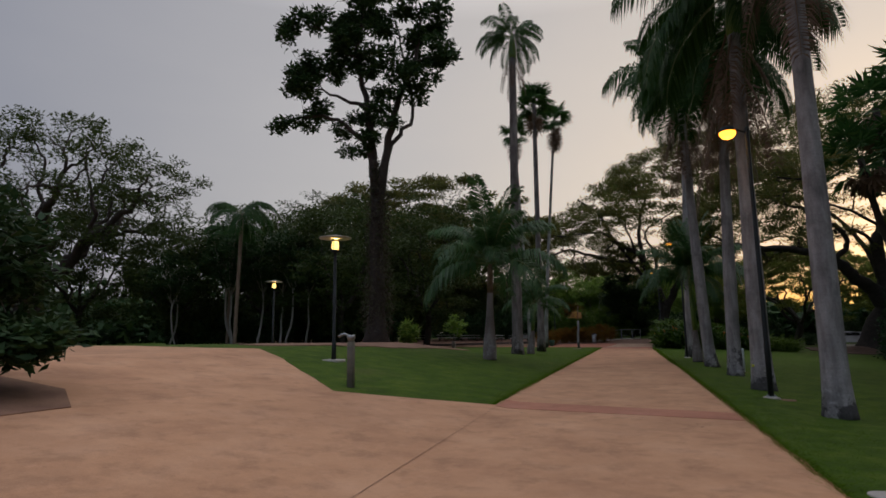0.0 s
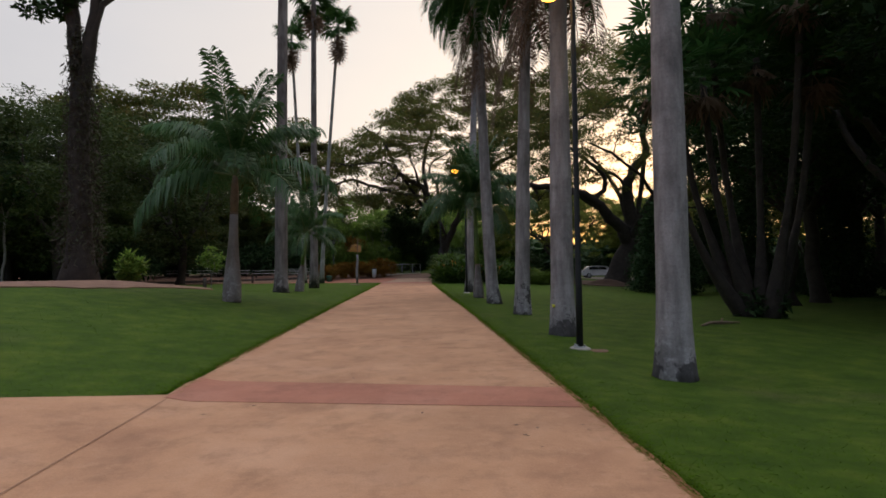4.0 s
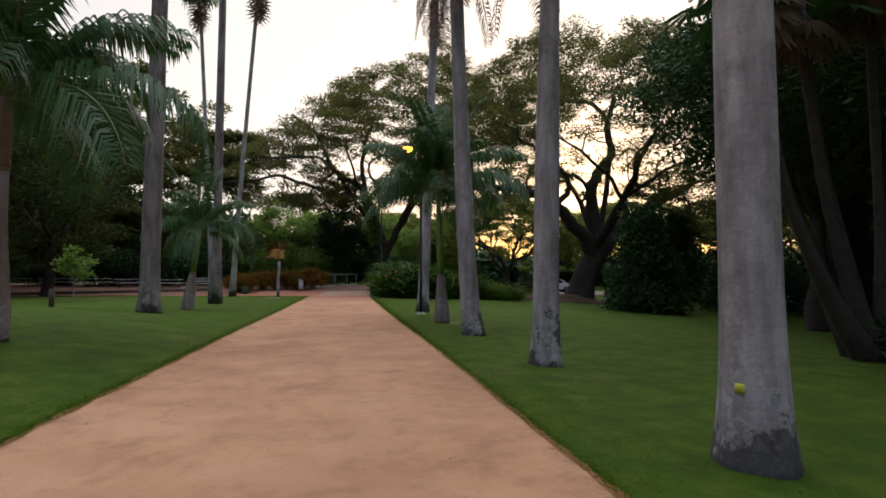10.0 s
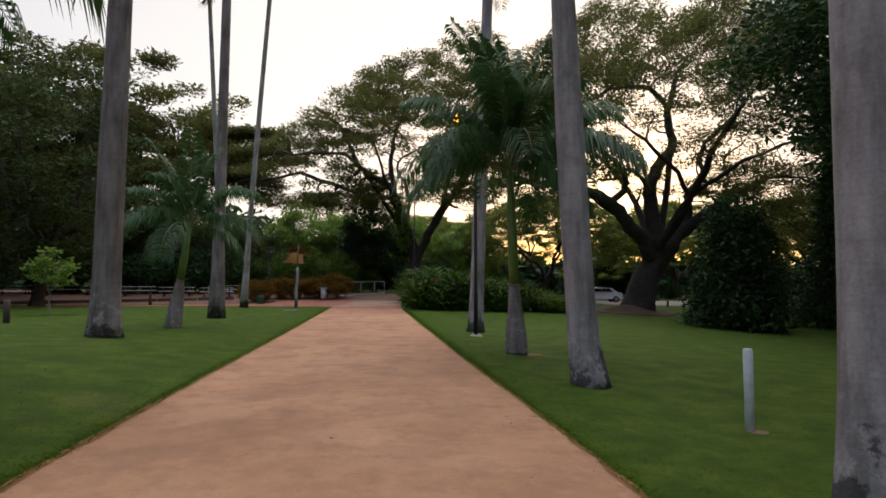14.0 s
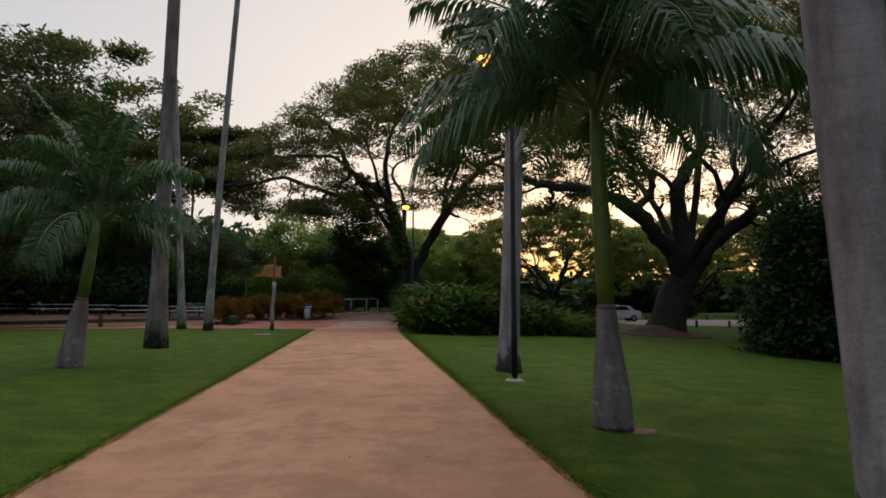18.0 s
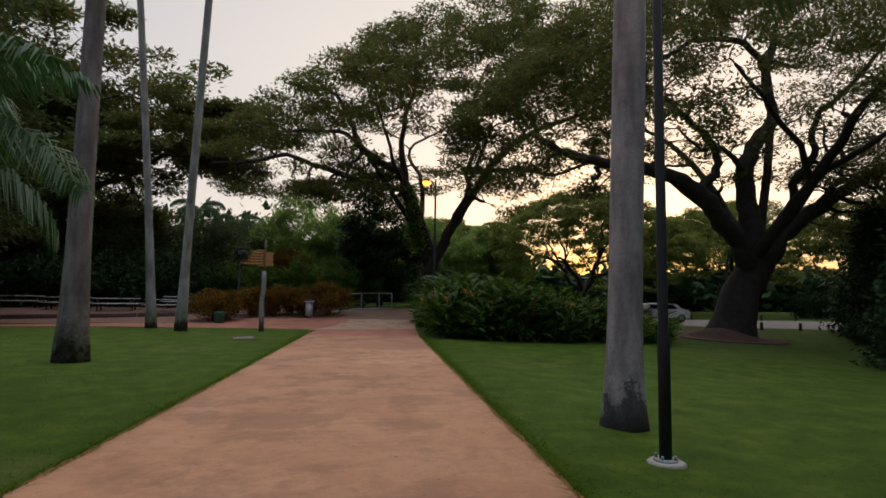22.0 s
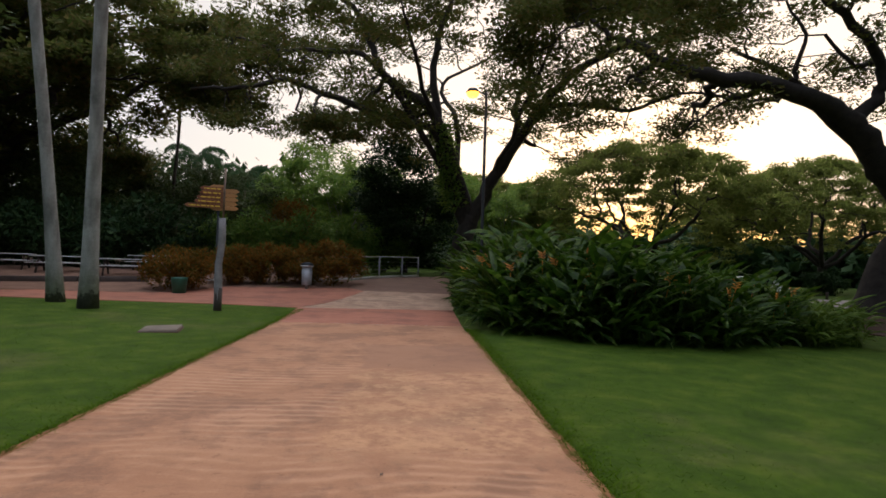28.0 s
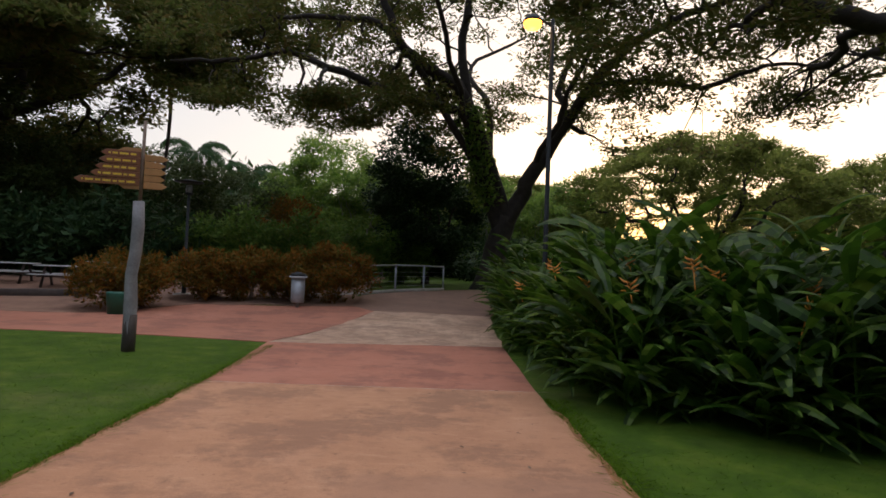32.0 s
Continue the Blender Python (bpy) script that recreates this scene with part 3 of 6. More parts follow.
def ball_targets(n, radius, low, top, offset=(0, 0)):
    """Points through an uneven upright crown, most of them near its skin."""
    out = []
    for _ in range(n):
        d = rng.normal(size=3)
        d /= np.linalg.norm(d)
        q = (0.45 + 0.55 * rng.random() ** 0.5) * (1 + 0.22 * noise.noise((d[0] * 2, d[1] * 2, d[2] * 2 + radius)))
        out.append((offset[0] + d[0] * radius * q, offset[1] + d[1] * radius * q, (low + top) / 2 + d[2] * (top - low) / 2 * q))
    return np.array(out)


def smooth_way(pts, n=4):
    """A rounded line through the given points."""
    P = [Vector(p) for p in pts]
    P = [P[0] * 2 - P[1]] + P + [P[-1] * 2 - P[-2]]
    out = []
    for i in range(1, len(P) - 2):
        a, b, c, d = P[i - 1 : i + 3]
        for k in range(n):
            s = k / n
            out.append(0.5 * (2 * b + (c - a) * s + (2 * a - 5 * b + 4 * c - d) * s * s + (3 * b - a - 3 * c + d) * s**3))
    return out + [P[-2]]


def make_tree(name, x, y, label, targets, fork, r, lean, leaf, leafmat, bark, per, cluster, size, groups=5, wob=0.22, sag=0.05, flat=0.5, droop=0.0, inner=0.12, rz=0.0, squeeze=0.6, group="", roots=0.5, boughs=(), foot=(0.0, 0.0)):
    """trunk from the ground to the fork, boughs from there to the targets, leaves round their ends."""
    ob = thing(name, x, y, label, "tree", group, rz)
    trunk, limbs, tips = Geo(), Geo(), []
    top = Vector((lean[0], lean[1], fork))
    pts = wander((foot[0], foot[1], -0.3), top, 0.10 if fork < 7 else 0.02, 8, x * 0.37 + y, 0.0)
    rad = [r * (1 + roots * max(0, 1 - i / 2.2) ** 2) * (1 - 0.25 * i / 8) for i in range(9)]
    trunk.tube(pts, rad, 16, True, lambda a, i: 1 + 0.10 * math.sin(3 * a + 0.5 * i) + 0.06 * math.sin(7 * a) * max(0, 1 - i / 4))
    part("trunk", trunk, bark, ob)
    T = np.asarray(targets)
    ang = np.arctan2(T[:, 1] - lean[1], T[:, 0] - lean[0])
    order = np.argsort(ang)
    starts = []
    for thick, way in boughs:
        line = smooth_way([top] + list(way) if way[0][2] > fork + 0.2 else way)
        m = len(line) - 1
        line = [p + Vector((noise.noise((i * 0.9, thick * 31, 1)), noise.noise((i * 0.9, thick * 31, 5)), noise.noise((i * 0.9, thick * 31, 9)))) * 0.22 * min(i, 4) / 4 for i, p in enumerate(line)]
        limbs.tube(line, [thick * (1 - 0.72 * i / m) for i in range(m + 1)], 9, False)
        starts += [(line[i], thick * (1 - 0.72 * i / m)) for i in range(max(2, int(m * 0.3)), m + 1, 2)]
    if boughs:
        S = np.array([tuple(p) for p, _ in starts])
        near = np.argmin(((T[:, None, :] - S[None]) ** 2 * np.array([1, 1, 1.6])).sum(2), 1)
        for k, (p, thick) in enumerate(starts):
            if (near == k).any():
                grow(limbs, tips, p, T[near == k], min(thick * 0.6, 0.16), 7, wob, sag)
    for k, idx in enumerate(() if boughs else np.array_split(order, groups)):
        if len(idx):
            grow(limbs, tips, top + Vector((0, 0, -0.15 * r)), T[idx], r * 0.62 * math.sqrt(2.6 / groups), 9, wob, sag)
    part("branchwork", limbs, bark, ob)
    ends = np.array([t[0] for t in tips])
    mids = np.array([t[1] for t in tips])
    Q = leaf_quads(ends, cluster, per, size, flat, 0.42, droop, squeeze)
    if inner:
        Q = np.concatenate([Q, leaf_quads(mids, cluster * 0.8, max(1, int(per * inner)), size, flat, 0.42, droop, squeeze)])
    part("crown", quads_mesh(leaf, Q), leafmat, ob)
    return ob

# Ground and paths


def make_ground():
    xs = sorted(set([-900, -400, -200, -120] + list(range(-80, 81, 1)) + [120, 200, 400, 900]))
    ys = sorted(set([-900, -400, -200, -90, -50] + list(range(-30, 121, 1)) + [160, 240, 400, 900]))
    verts = [(x, y, ground_z(x, y)) for y in ys for x in xs]
    w = len(xs)
    faces = [(j * w + i, j * w + i + 1, (j + 1) * w + i + 1, (j + 1) * w + i) for j in range(len(ys) - 1) for i in range(w - 1)]
    g = Geo()
    g.v, g.f = verts, faces
    ob = new("ground", g.mesh("ground"))
    ob.data.materials.append(LAWN)
    return tagged(ob, "mown green lawn with dry worn patches", "lawn", kind="structure")


def sheet(name, outline, lift, material, label, category, depth=0.12, cell=1.0, parent=None):
    """A slab laid on the ground within an outline."""
    bm = bmesh.new()
    bm.faces.new([bm.verts.new((x, y, 0)) for x, y in outline])
    lo = [min(p[k] for p in outline) for k in (0, 1)]
    hi = [max(p[k] for p in outline) for k in (0, 1)]
    for k, n in ((0, (1, 0, 0)), (1, (0, 1, 0))):
        c = math.ceil(lo[k] / cell) * cell
        while c < hi[k]:
            bmesh.ops.bisect_plane(bm, geom=bm.verts[:] + bm.edges[:] + bm.faces[:], plane_co=[c * n[0], c * n[1], 0], plane_no=n, dist=1e-5)
            c += cell
    bmesh.ops.triangulate(bm, faces=[f for f in bm.faces if len(f.verts) > 4])
    for v in bm.verts:
        v.co.z = ground_z(v.co.x, v.co.y) + lift
    rim = [e for e in bm.edges if e.is_boundary]
    out = bmesh.ops.extrude_edge_only(bm, edges=rim)
    for v in out["geom"]:
        if isinstance(v, bmesh.types.BMVert):
            v.co.z -= depth
    bmesh.ops.recalc_face_normals(bm, faces=bm.faces[:])
    me = bpy.data.meshes.new(name)
    bm.to_mesh(me)
    bm.free()
    if me.polygons[0].normal.z < 0:
        me.flip_normals()
    me.materials.append(material)
    ob = new(name, me)
    if parent is None:
        tagged(ob, label, category, kind="structure")
    else:
        ob.parent = parent
        ob["label"] = label
    return ob


def ragged(points, wob=0.05, gap=0.35, seedv=0.0):
    """An outline with its straight runs broken up a little, as grass creeps over an edge."""
    out = []
    for (x0, y0), (x1, y1) in zip(points, points[1:] + points[:1]):
        L = math.hypot(x1 - x0, y1 - y0)
        n = max(1, int(L / gap)) if L < 90 else 1
        for i in range(n):
            s = i / n
            k = wob * noise.noise((x0 + (x1 - x0) * s * 1.7, y0 + (y1 - y0) * s * 1.7, seedv)) if i else 0
            out.append((x0 + (x1 - x0) * s + k * (y1 - y0) / max(L, 1e-6), y0 + (y1 - y0) * s - k * (x1 - x0) / max(L, 1e-6)))
    return out


make_ground()
LEFT, RIGHT = -2.32, 2.33
main_walk = [(RIGHT, -25), (RIGHT, 11.15), (RIGHT, 12.2), (RIGHT, 26), (2.24, 32), (2.20, 40), (2.18, 46), (2.16, 54.9), (LEFT, 54.9), (LEFT, 13.3), (LEFT, 12.2)]
plaza = main_walk + [(-3.69, 11.44), (-4.61, 10.96), (-5.35, 10.6), (-6.5, 11.8), (-7.58, 12.82), (-9.3, 14.6), (-11.6, 16.4), (-15, 18.0), (-24, 23), (-40, 27), (-60, 27), (-60, -25)]
sheet("pavement", ragged(plaza, 0.06, 0.4), 0.016, PATH, "worn tan-pink concrete walk widening into a plaza", "path")
sheet("crossing_band", [(LEFT + 0.02, 12.05), (RIGHT - 0.02, 11.25), (RIGHT - 0.02, 12.2), (LEFT + 0.02, 13.2)], 0.021, BAND, "brick-red tinted concrete band across the walk", "path", 0.02)
sheet("junction_pavement", ragged([(LEFT, 54.904), (2.16, 54.904), (2.3, 59.4), (-2.6, 58.9)], 0.02, 0.6), 0.016, BAND, "brick-red tinted concrete at the path junction", "path")
sheet("worn_pavement", ragged([(-2.6, 58.904), (2.3, 59.404), (2.65, 64.9), (0.4, 65.3), (-1.0, 65.2), (-1.6, 62.5)], 0.12, 0.5, 3.0), 0.016, WORN, "pale worn concrete patch at the path junction", "path")
sheet("side_pavement", ragged([(-2.606, 58.904), (-1.606, 62.5), (-1.006, 65.2), (-1.7, 66.1), (-3.5, 65.7), (-6.6, 65.4), (-7.4, 64.3), (-8.5, 62.9), (-12.5, 62.9), (-18, 60.8), (-26, 58.2), (-40, 55), (-40, 52.6), (-26, 55.8), (-18, 57.4), (-12, 59.0), (-8, 59.1), (-5, 59.2)], 0.08, 0.6, 5.0), 0.014, BAND, "red-brown concrete side path running off between lawns", "path")
sheet("dirt_floor", ragged([(2.65, 64.904), (4.2, 70), (4.4, 77.5), (2.9, 76.5), (-1.85, 69.5), (-2.2, 66.8), (-1.7, 66.12), (-1.0, 65.22), (0.4, 65.32)], 0.15, 0.6, 8.0), 0.012, DIRT, "bare brown dirt before the fence", "dirt")
sheet("mulch_bed", ragged([(-10.8, 20.8), (-9.4, 24.2), (-8.6, 27.0), (-7.6, 29.2), (-8.4, 31.0), (-11, 33.5), (-16, 34), (-19, 30), (-18, 24), (-14, 20.5)], 0.5, 0.7, 11.0), 0.03, MULCH, "brown wood-chip mulch round the vine-clad tree", "mulch")
sheet("forest_floor", ragged([(-7.5, 64.3), (-8.6, 62.8), (-14, 62.6), (-20, 61.6), (-28, 61.0), (-60, 58), (-60, 100), (-3, 100), (-1.8, 66.1), (-3.5, 65.7), (-6.6, 65.4)], 0.5, 1.0, 15.0), 0.02, MULCH, "brown leaf litter under the trees", "mulch")
sheet("tree_mound", ragged([(17.0, 66.5), (16.6, 63.5), (19, 61.6), (23, 61.6), (25, 64), (23, 67.5), (19, 68)], 0.4, 0.6, 19.0), 0.05, DARKMULCH, "bare brown earth round the great tree", "mulch")
sheet("car_park", [(22, 71), (62, 64.5), (110, 64), (110, 76), (62, 77), (20, 84)], 0.02, ASPHALT, "grey asphalt car park lane", "road")

# a rim of bare soil where the grass meets the concrete
def right_edge(y):
    for (x0, y0), (x1, y1) in zip(main_walk[2:7], main_walk[3:8]):
        if y0 <= y <= y1:
            return x0 + (x1 - x0) * (y - y0) / (y1 - y0)
    return RIGHT


soil = [[(right_edge(y), y) for y in range(-8, 55)], [(LEFT, y) for y in range(14, 59)]]
for run in soil:
    s = 1 if run[0][0] > 0 else -1
    dense = [(x0 + (x1 - x0) * k / 8, y0 + (y1 - y0) * k / 8) for (x0, y0), (x1, y1) in zip(run, run[1:]) for k in range(8)]
    inner = [(x - s * 0.12, y) for x, y in dense]
    outer = [(x + s * (0.075 + 0.05 * noise.noise((y * 1.3, 9.0, s)) + 0.03 * noise.noise((y * 5.3, 6.0, s))), y) for x, y in dense]
    sheet("soil_edge", inner + outer[::-1] if s > 0 else outer + inner[::-1], 0.011, SOIL, "ragged rim of orange-brown soil along the walk", "soil", 0.05)

# joints in the slab
joints = tagged(new("paving_joint"), "dark control joints across the concrete walk", "joint", kind="structure")
for a, b in [((-2.25, 12.0), (-1.85, -8)), ((-2.3, 54.85), (2.3, 54.85)), ((-2.55, 58.86), (2.3, 59.36)), ((LEFT, 13.22), (RIGHT, 12.22)), ((LEFT, 12.03), (RIGHT, 11.23))]:
    g = Geo()
    n = max(2, int(math.hypot(b[0] - a[0], b[1] - a[1]) / 0.5))
    L = math.hypot(b[0] - a[0], b[1] - a[1])
    px, py = -(b[1] - a[1]) / L * 0.005, (b[0] - a[0]) / L * 0.005
    vs = []
    for i in range(n + 1):
        x, y = a[0] + (b[0] - a[0]) * i / n, a[1] + (b[1] - a[1]) * i / n
        vs += [(x + px, y + py, ground_z(x, y) + 0.025), (x - px, y - py, ground_z(x, y) + 0.025)]
    g.add(vs, [(2 * i, 2 * i + 1, 2 * i + 3, 2 * i + 2) for i in range(n)])
    part("joint", g, CONCRETE if a[1] > 54 else JOINT, joints)


# Palms


def frond_geo(length, start, fall, pairs, leaflet, hang, ribr=0.03, fluff=0.6):
    """A feather frond along +x: an arching rib with leaflets on both sides. start: degrees above level; fall: degrees it bends down."""
    rib, pts, ways = Geo(), [], []
    p, n = Vector((0, 0, 0)), 14
    for i in range(n + 1):
        a = radians(start - fall * (i / n) ** 1.3)
        w = Vector((math.cos(a), 0, math.sin(a)))
        pts.append(p.copy())
        ways.append(w)
        p += w * (length / n)
    rib.tube(pts, [ribr * (1 - 0.85 * i / n) for i in range(n + 1)], 4, False)
    qs = []
    for k in range(pairs):
        s = 0.14 + 0.86 * (k + 0.5) / pairs
        i = min(int(s * n), n - 1)
        f = s * n - i
        base, w = pts[i].lerp(pts[i + 1], f), ways[i]
        size = leaflet * (0.35 + 0.65 * math.sin(math.pi * min(1, 0.12 + 0.88 * s)) ** 0.6) * (0.85 + 0.3 * rng.random())
        for sd in (-1, 1):
            out = Vector((0.55 * w.x, sd, 0.55 * w.z + fluff * (rng.random() - 0.35))).normalized()
            mid = base + out * size * 0.5
            tip = base + out * size * 0.85 + Vector((0, 0, -hang * size * (0.6 + 0.5 * rng.random())))
            wide = w * (0.019 + 0.009 * rng.random())
            qs.append([base, mid + wide, tip, mid - wide])
    return rib, np.array([[tuple(v) for v in q] for q in qs])


class Fronds:
    """Frond meshes that palms share."""

    def __init__(self, specs, leafmat, dead):
        self.kinds = []
        for spec in specs:
            rib, q = frond_geo(*spec)
            rib_me = rib.mesh("frond_rib")
            rib_me.materials.append(RACHIS)
            leaf_me = quads_mesh("frond_leaflets", q)
            leaf_me.materials.append(leafmat)
            self.kinds.append((rib_me, leaf_me))
        rib, q = frond_geo(*dead)
        dead_me = quads_mesh("dead_leaflets", q)
        dead_me.materials.append(DEADFROND)
        rib_me = rib.mesh("dead_rib")
        rib_me.materials.append(DEADFROND)
        self.dead = (rib_me, dead_me)

    def hang(self, parent, top, kind, az, scale=1.0, out=0.08, tilt=0.0):
        rib_me, leaf_me = self.dead if kind == "dead" else self.kinds[kind]
        ob = new("dead_frond" if kind == "dead" else "frond", leaf_me)
        ob.parent = parent
        ob.matrix_basis = Matrix.Translation(top) @ pose(0, 0, 0, 0, tilt, az) @ pose(out, 0, 0) @ Matrix.Scale(scale, 4)
        rb = new("rib", rib_me)
        rb.parent = ob
        if kind == "dead":
            ob["label"] = "brown dead frond hanging down the trunk"
        return ob


ROYAL_FRONDS = Fronds([(2.6, 72, 70, 84, 0.75, 0.7), (3.1, 45, 105, 98, 0.80, 0.8), (3.2, 15, 100, 100, 0.80, 0.9), (3.0, -20, 70, 98, 0.75, 0.9)], FROND, (2.7, -62, 28, 44, 0.5, 0.5))
YOUNG_FRONDS = Fronds([(2.9, 84, 34, 66, 0.62, 0.30), (2.8, 64, 90, 72, 0.66, 0.6), (2.7, 35, 100, 66, 0.68, 0.8), (2.6, 8, 90, 64, 0.66, 0.9)], FROND_YOUNG, (2.2, -50, 38, 30, 0.5, 0.6))


def bent(height, lean, n=14, curve=1.4):
    return [(lean[0] * (i / n) ** curve, lean[1] * (i / n) ** curve, -0.15 + (height + 0.15) * i / n) for i in range(n + 1)]


def royal_palm(x, y, height, r, lean, label, fronds=24, dead=6, spread=1.2, spin=0.0, shaft=True, group="palms along the walk", curve=1.4, bark=None):
    ob = thing("royal_palm", x, y, label, "palm tree", group)
    pts = bent(height, lean, 14, curve)
    n = len(pts) - 1
    rad = []
    for i in range(n + 1):
        s = i / n
        z = height * s
        rad.append(r * (0.66 + 0.34 * math.exp(-z / 0.75) + 0.05 * math.sin(math.pi * min(1, s * 1.6)) - 0.16 * s))
    g = Geo()
    fine = []
    fr = []
    for i in range(n):
        for k in range(3):
            s = (i + k / 3) / n
            fine.append(Vector(pts[i]).lerp(Vector(pts[i + 1]), k / 3))
            z = height * s
            fr.append(r * (0.64 + 0.36 * math.exp(-z / 0.7) + 0.05 * math.sin(math.pi * min(1, s * 1.6)) - 0.16 * s))
    fine.append(Vector(pts[-1]))
    fr.append(rad[-1])
    g.tube(fine, fr, 20, True, lambda a, i: 1 + 0.025 * math.sin(2 * a + i * 0.3) + (0.05 * math.sin(5 * a + spin) * max(0, 1 - i / 3)))
    part("trunk", g, bark or ROYAL, ob)
    top = Vector(pts[-1])
    way = (Vector(pts[-1]) - Vector(pts[-2])).normalized()
    if shaft:
        g = Geo()
        g.tube([top - way * 0.05, top + way * 0.3, top + way * 1.0, top + way * 1.7], [fr[-1] * 1.02, fr[-1] * 1.15, fr[-1] * 0.85, fr[-1] * 0.45], 14)
        part("crownshaft", g, SHAFT, ob)
        top = top + way * 1.5
    for k in range(fronds):
        kind = (0, 1, 2, 3, 2, 1, 3)[k % 7]
        ROYAL_FRONDS.hang(ob, top, kind, spin + k * 137.5, spread * (0.85 + 0.3 * rng.random()), fr[-1] * 0.4, rng.random() * 14 - 7)
    for k in range(dead):
        ROYAL_FRONDS.hang(ob, top - way * (1.3 + 0.3 * k), "dead", spin + 40 + k * 105, spread * (0.8 + 0.3 * rng.random()), fr[-1])
    return ob


def young_palm(x, y, swell, shaft_from, shaft_to, r, label, lean=(0, 0), fronds=14, spread=1.0, spin=0.0, sheath=None):
    """A young palm with a bottle foot, a green shaft and a full crown."""
    ob = thing("young_palm", x, y, label, "palm tree", "young palms on the lawn")
    g = Geo()
    prof = [(-0.12, 0.92), (0.05, 1.0), (0.35, 0.98), (0.7, 0.82), (1.1, 0.62), (1.5, 0.50)]
    prof = [(z * swell, k * r) for z, k in prof if z * swell < shaft_from] + [(shaft_from, r * 0.44)]
    g.tube([(lean[0] * max(z, 0) / shaft_to, lean[1] * max(z, 0) / shaft_to, z) for z, _ in prof], [k for _, k in prof], 20)
    part("trunk", g, YOUNG, ob)
    at = lambda z: Vector((lean[0] * z / shaft_to, lean[1] * z / shaft_to, z))
    g = Geo()
    g.tube([at(shaft_from - 0.03), at(shaft_from + 0.03)], [r * 0.47, r * 0.47], 20)
    part("ring_scar", g, BROWNSHEATH, ob)
    g = Geo()
    g.tube([at(shaft_from + 0.02), at((shaft_from * 2 + shaft_to) / 3), at((shaft_from + shaft_to * 2) / 3), at(shaft_to)], [r * 0.42, r * 0.46, r * 0.38, r * 0.22], 16)
    part("crownshaft", g, sheath or SHAFT, ob)
    for k in range(fronds):
        kind = (0, 1, 2, 1, 3, 0, 2)[k % 7]
        YOUNG_FRONDS.hang(ob, at(shaft_to - 0.12), kind, spin + k * 137.5, spread * (0.85 + 0.3 * rng.random()), 0.05, rng.random() * 12 - 6)
    return ob


def fan_leaf(radius, droop, n=22):
    """A fan leaf along +x: a stalk and split rays."""
    qs = []
    stalk = radius * 0.9
    c = Vector((stalk, 0, -droop * 0.2))
    qs.append([(0, 0.02, 0), (stalk, 0.012, -droop * 0.2), (stalk, -0.012, -droop * 0.2), (0, -0.02, 0)])
    for k in range(n):
        a = radians(-140 + 280 * k / (n - 1))
        w = Vector((math.cos(a), math.sin(a), -droop * (0.35 + 0.3 * rng.random()))).normalized()
        L = radius * (0.75 + 0.25 * math.cos(a * 0.6))
        s = w.cross(Vector((0, 0, 1))).normalized() * radius * 0.065
        qs.append([tuple(c), tuple(c + w * L * 0.6 + s), tuple(c + w * L + Vector((0, 0, -droop * 0.3 * L))), tuple(c + w * L * 0.6 - s)])
    return np.array(qs, float)


def slender_palm(x, y, height, r, lean, label, head=1.0, leaves=20, hang=8, spin=0.0, bark=None):
    ob = thing("fan_palm", x, y, label, "palm tree", "tall slender palms")
    pts = bent(height, lean, 16, 1.15)
    g = Geo()
    g.tube(pts, [r * (0.62 + 0.38 * math.exp(-i * 0.9) - 0.2 * i / 16) for i in range(17)], 14)
    part("trunk", g, bark or SLENDER, ob)
    top = Vector(pts[-1])
    for k in range(leaves):
        me = FANS[k % len(FANS)]
        lf = new("fan_leaf", me)
        lf.parent = ob
        el = (70, 45, 20, 0, -30)[k % 5]
        lf.matrix_basis = Matrix.Translation(top) @ pose(0, 0, 0, 0, -el, spin + k * 137.5) @ Matrix.Scale(head * (0.8 + 0.3 * rng.random()), 4)
    for k in range(hang):
        lf = new("dead_fan_leaf", DEADFAN)
        lf.parent = ob
        lf.matrix_basis = Matrix.Translation(top - Vector((0, 0, 0.3 + 0.15 * k))) @ pose(0, 0, 0, 0, 62 + 10 * rng.random(), spin + k * 83) @ Matrix.Scale(head * (0.75 + 0.3 * rng.random()), 4)
    return ob


FANS = []
for droop_of in (0.3, 0.6, 0.9):
    FANS.append(quads_mesh("fan_leaf", fan_leaf(0.85, droop_of)))
    FANS[-1].materials.append(FROND)
DEADFAN = quads_mesh("dead_fan_leaf", fan_leaf(0.85, 1.2, 14))
DEADFAN.materials.append(DEADFROND)

STAINED = "tall royal palm with smooth grey trunk and blackened foot"
royal_palm(4.38, 8.0, 13.0, 0.36, (0.1, 0.2), STAINED, spin=10)
royal_palm(4.40, 13.62, 12.0, 0.355, (0.1, 0.3), STAINED, spin=50)
royal_palm(3.90, 18.05, 10.6, 0.37, (0.1, 0.2), STAINED, spin=95, dead=8)
royal_palm(4.05, 23.58, 11.2, 0.34, (0.4, 0.3), STAINED, spin=130, dead=8)
royal_palm(3.90, 28.8, 12.4, 0.36, (-0.48, 0.3), "royal palm leaning towards the walk, dark-stained trunk", spin=170, dead=8, curve=0.62)
royal_palm(3.86, 39.2, 16.8, 0.35, (0.75, 0.5), STAINED, spin=215, dead=8, curve=1.0)
royal_palm(-6.08, 34.6, 19.0, 0.46, (0.2, 0.2), "very tall royal palm with a sparse ragged crown", fronds=18, dead=5, spread=0.8, spin=20, bark=BROWNPALM)
slender_palm(-6.3, 45.5, 20.4, 0.40, (0.1, 0.2), "tall fan palm with thick mottled brown-grey trunk", 1.3, 22, 6, 15, BROWNPALM)
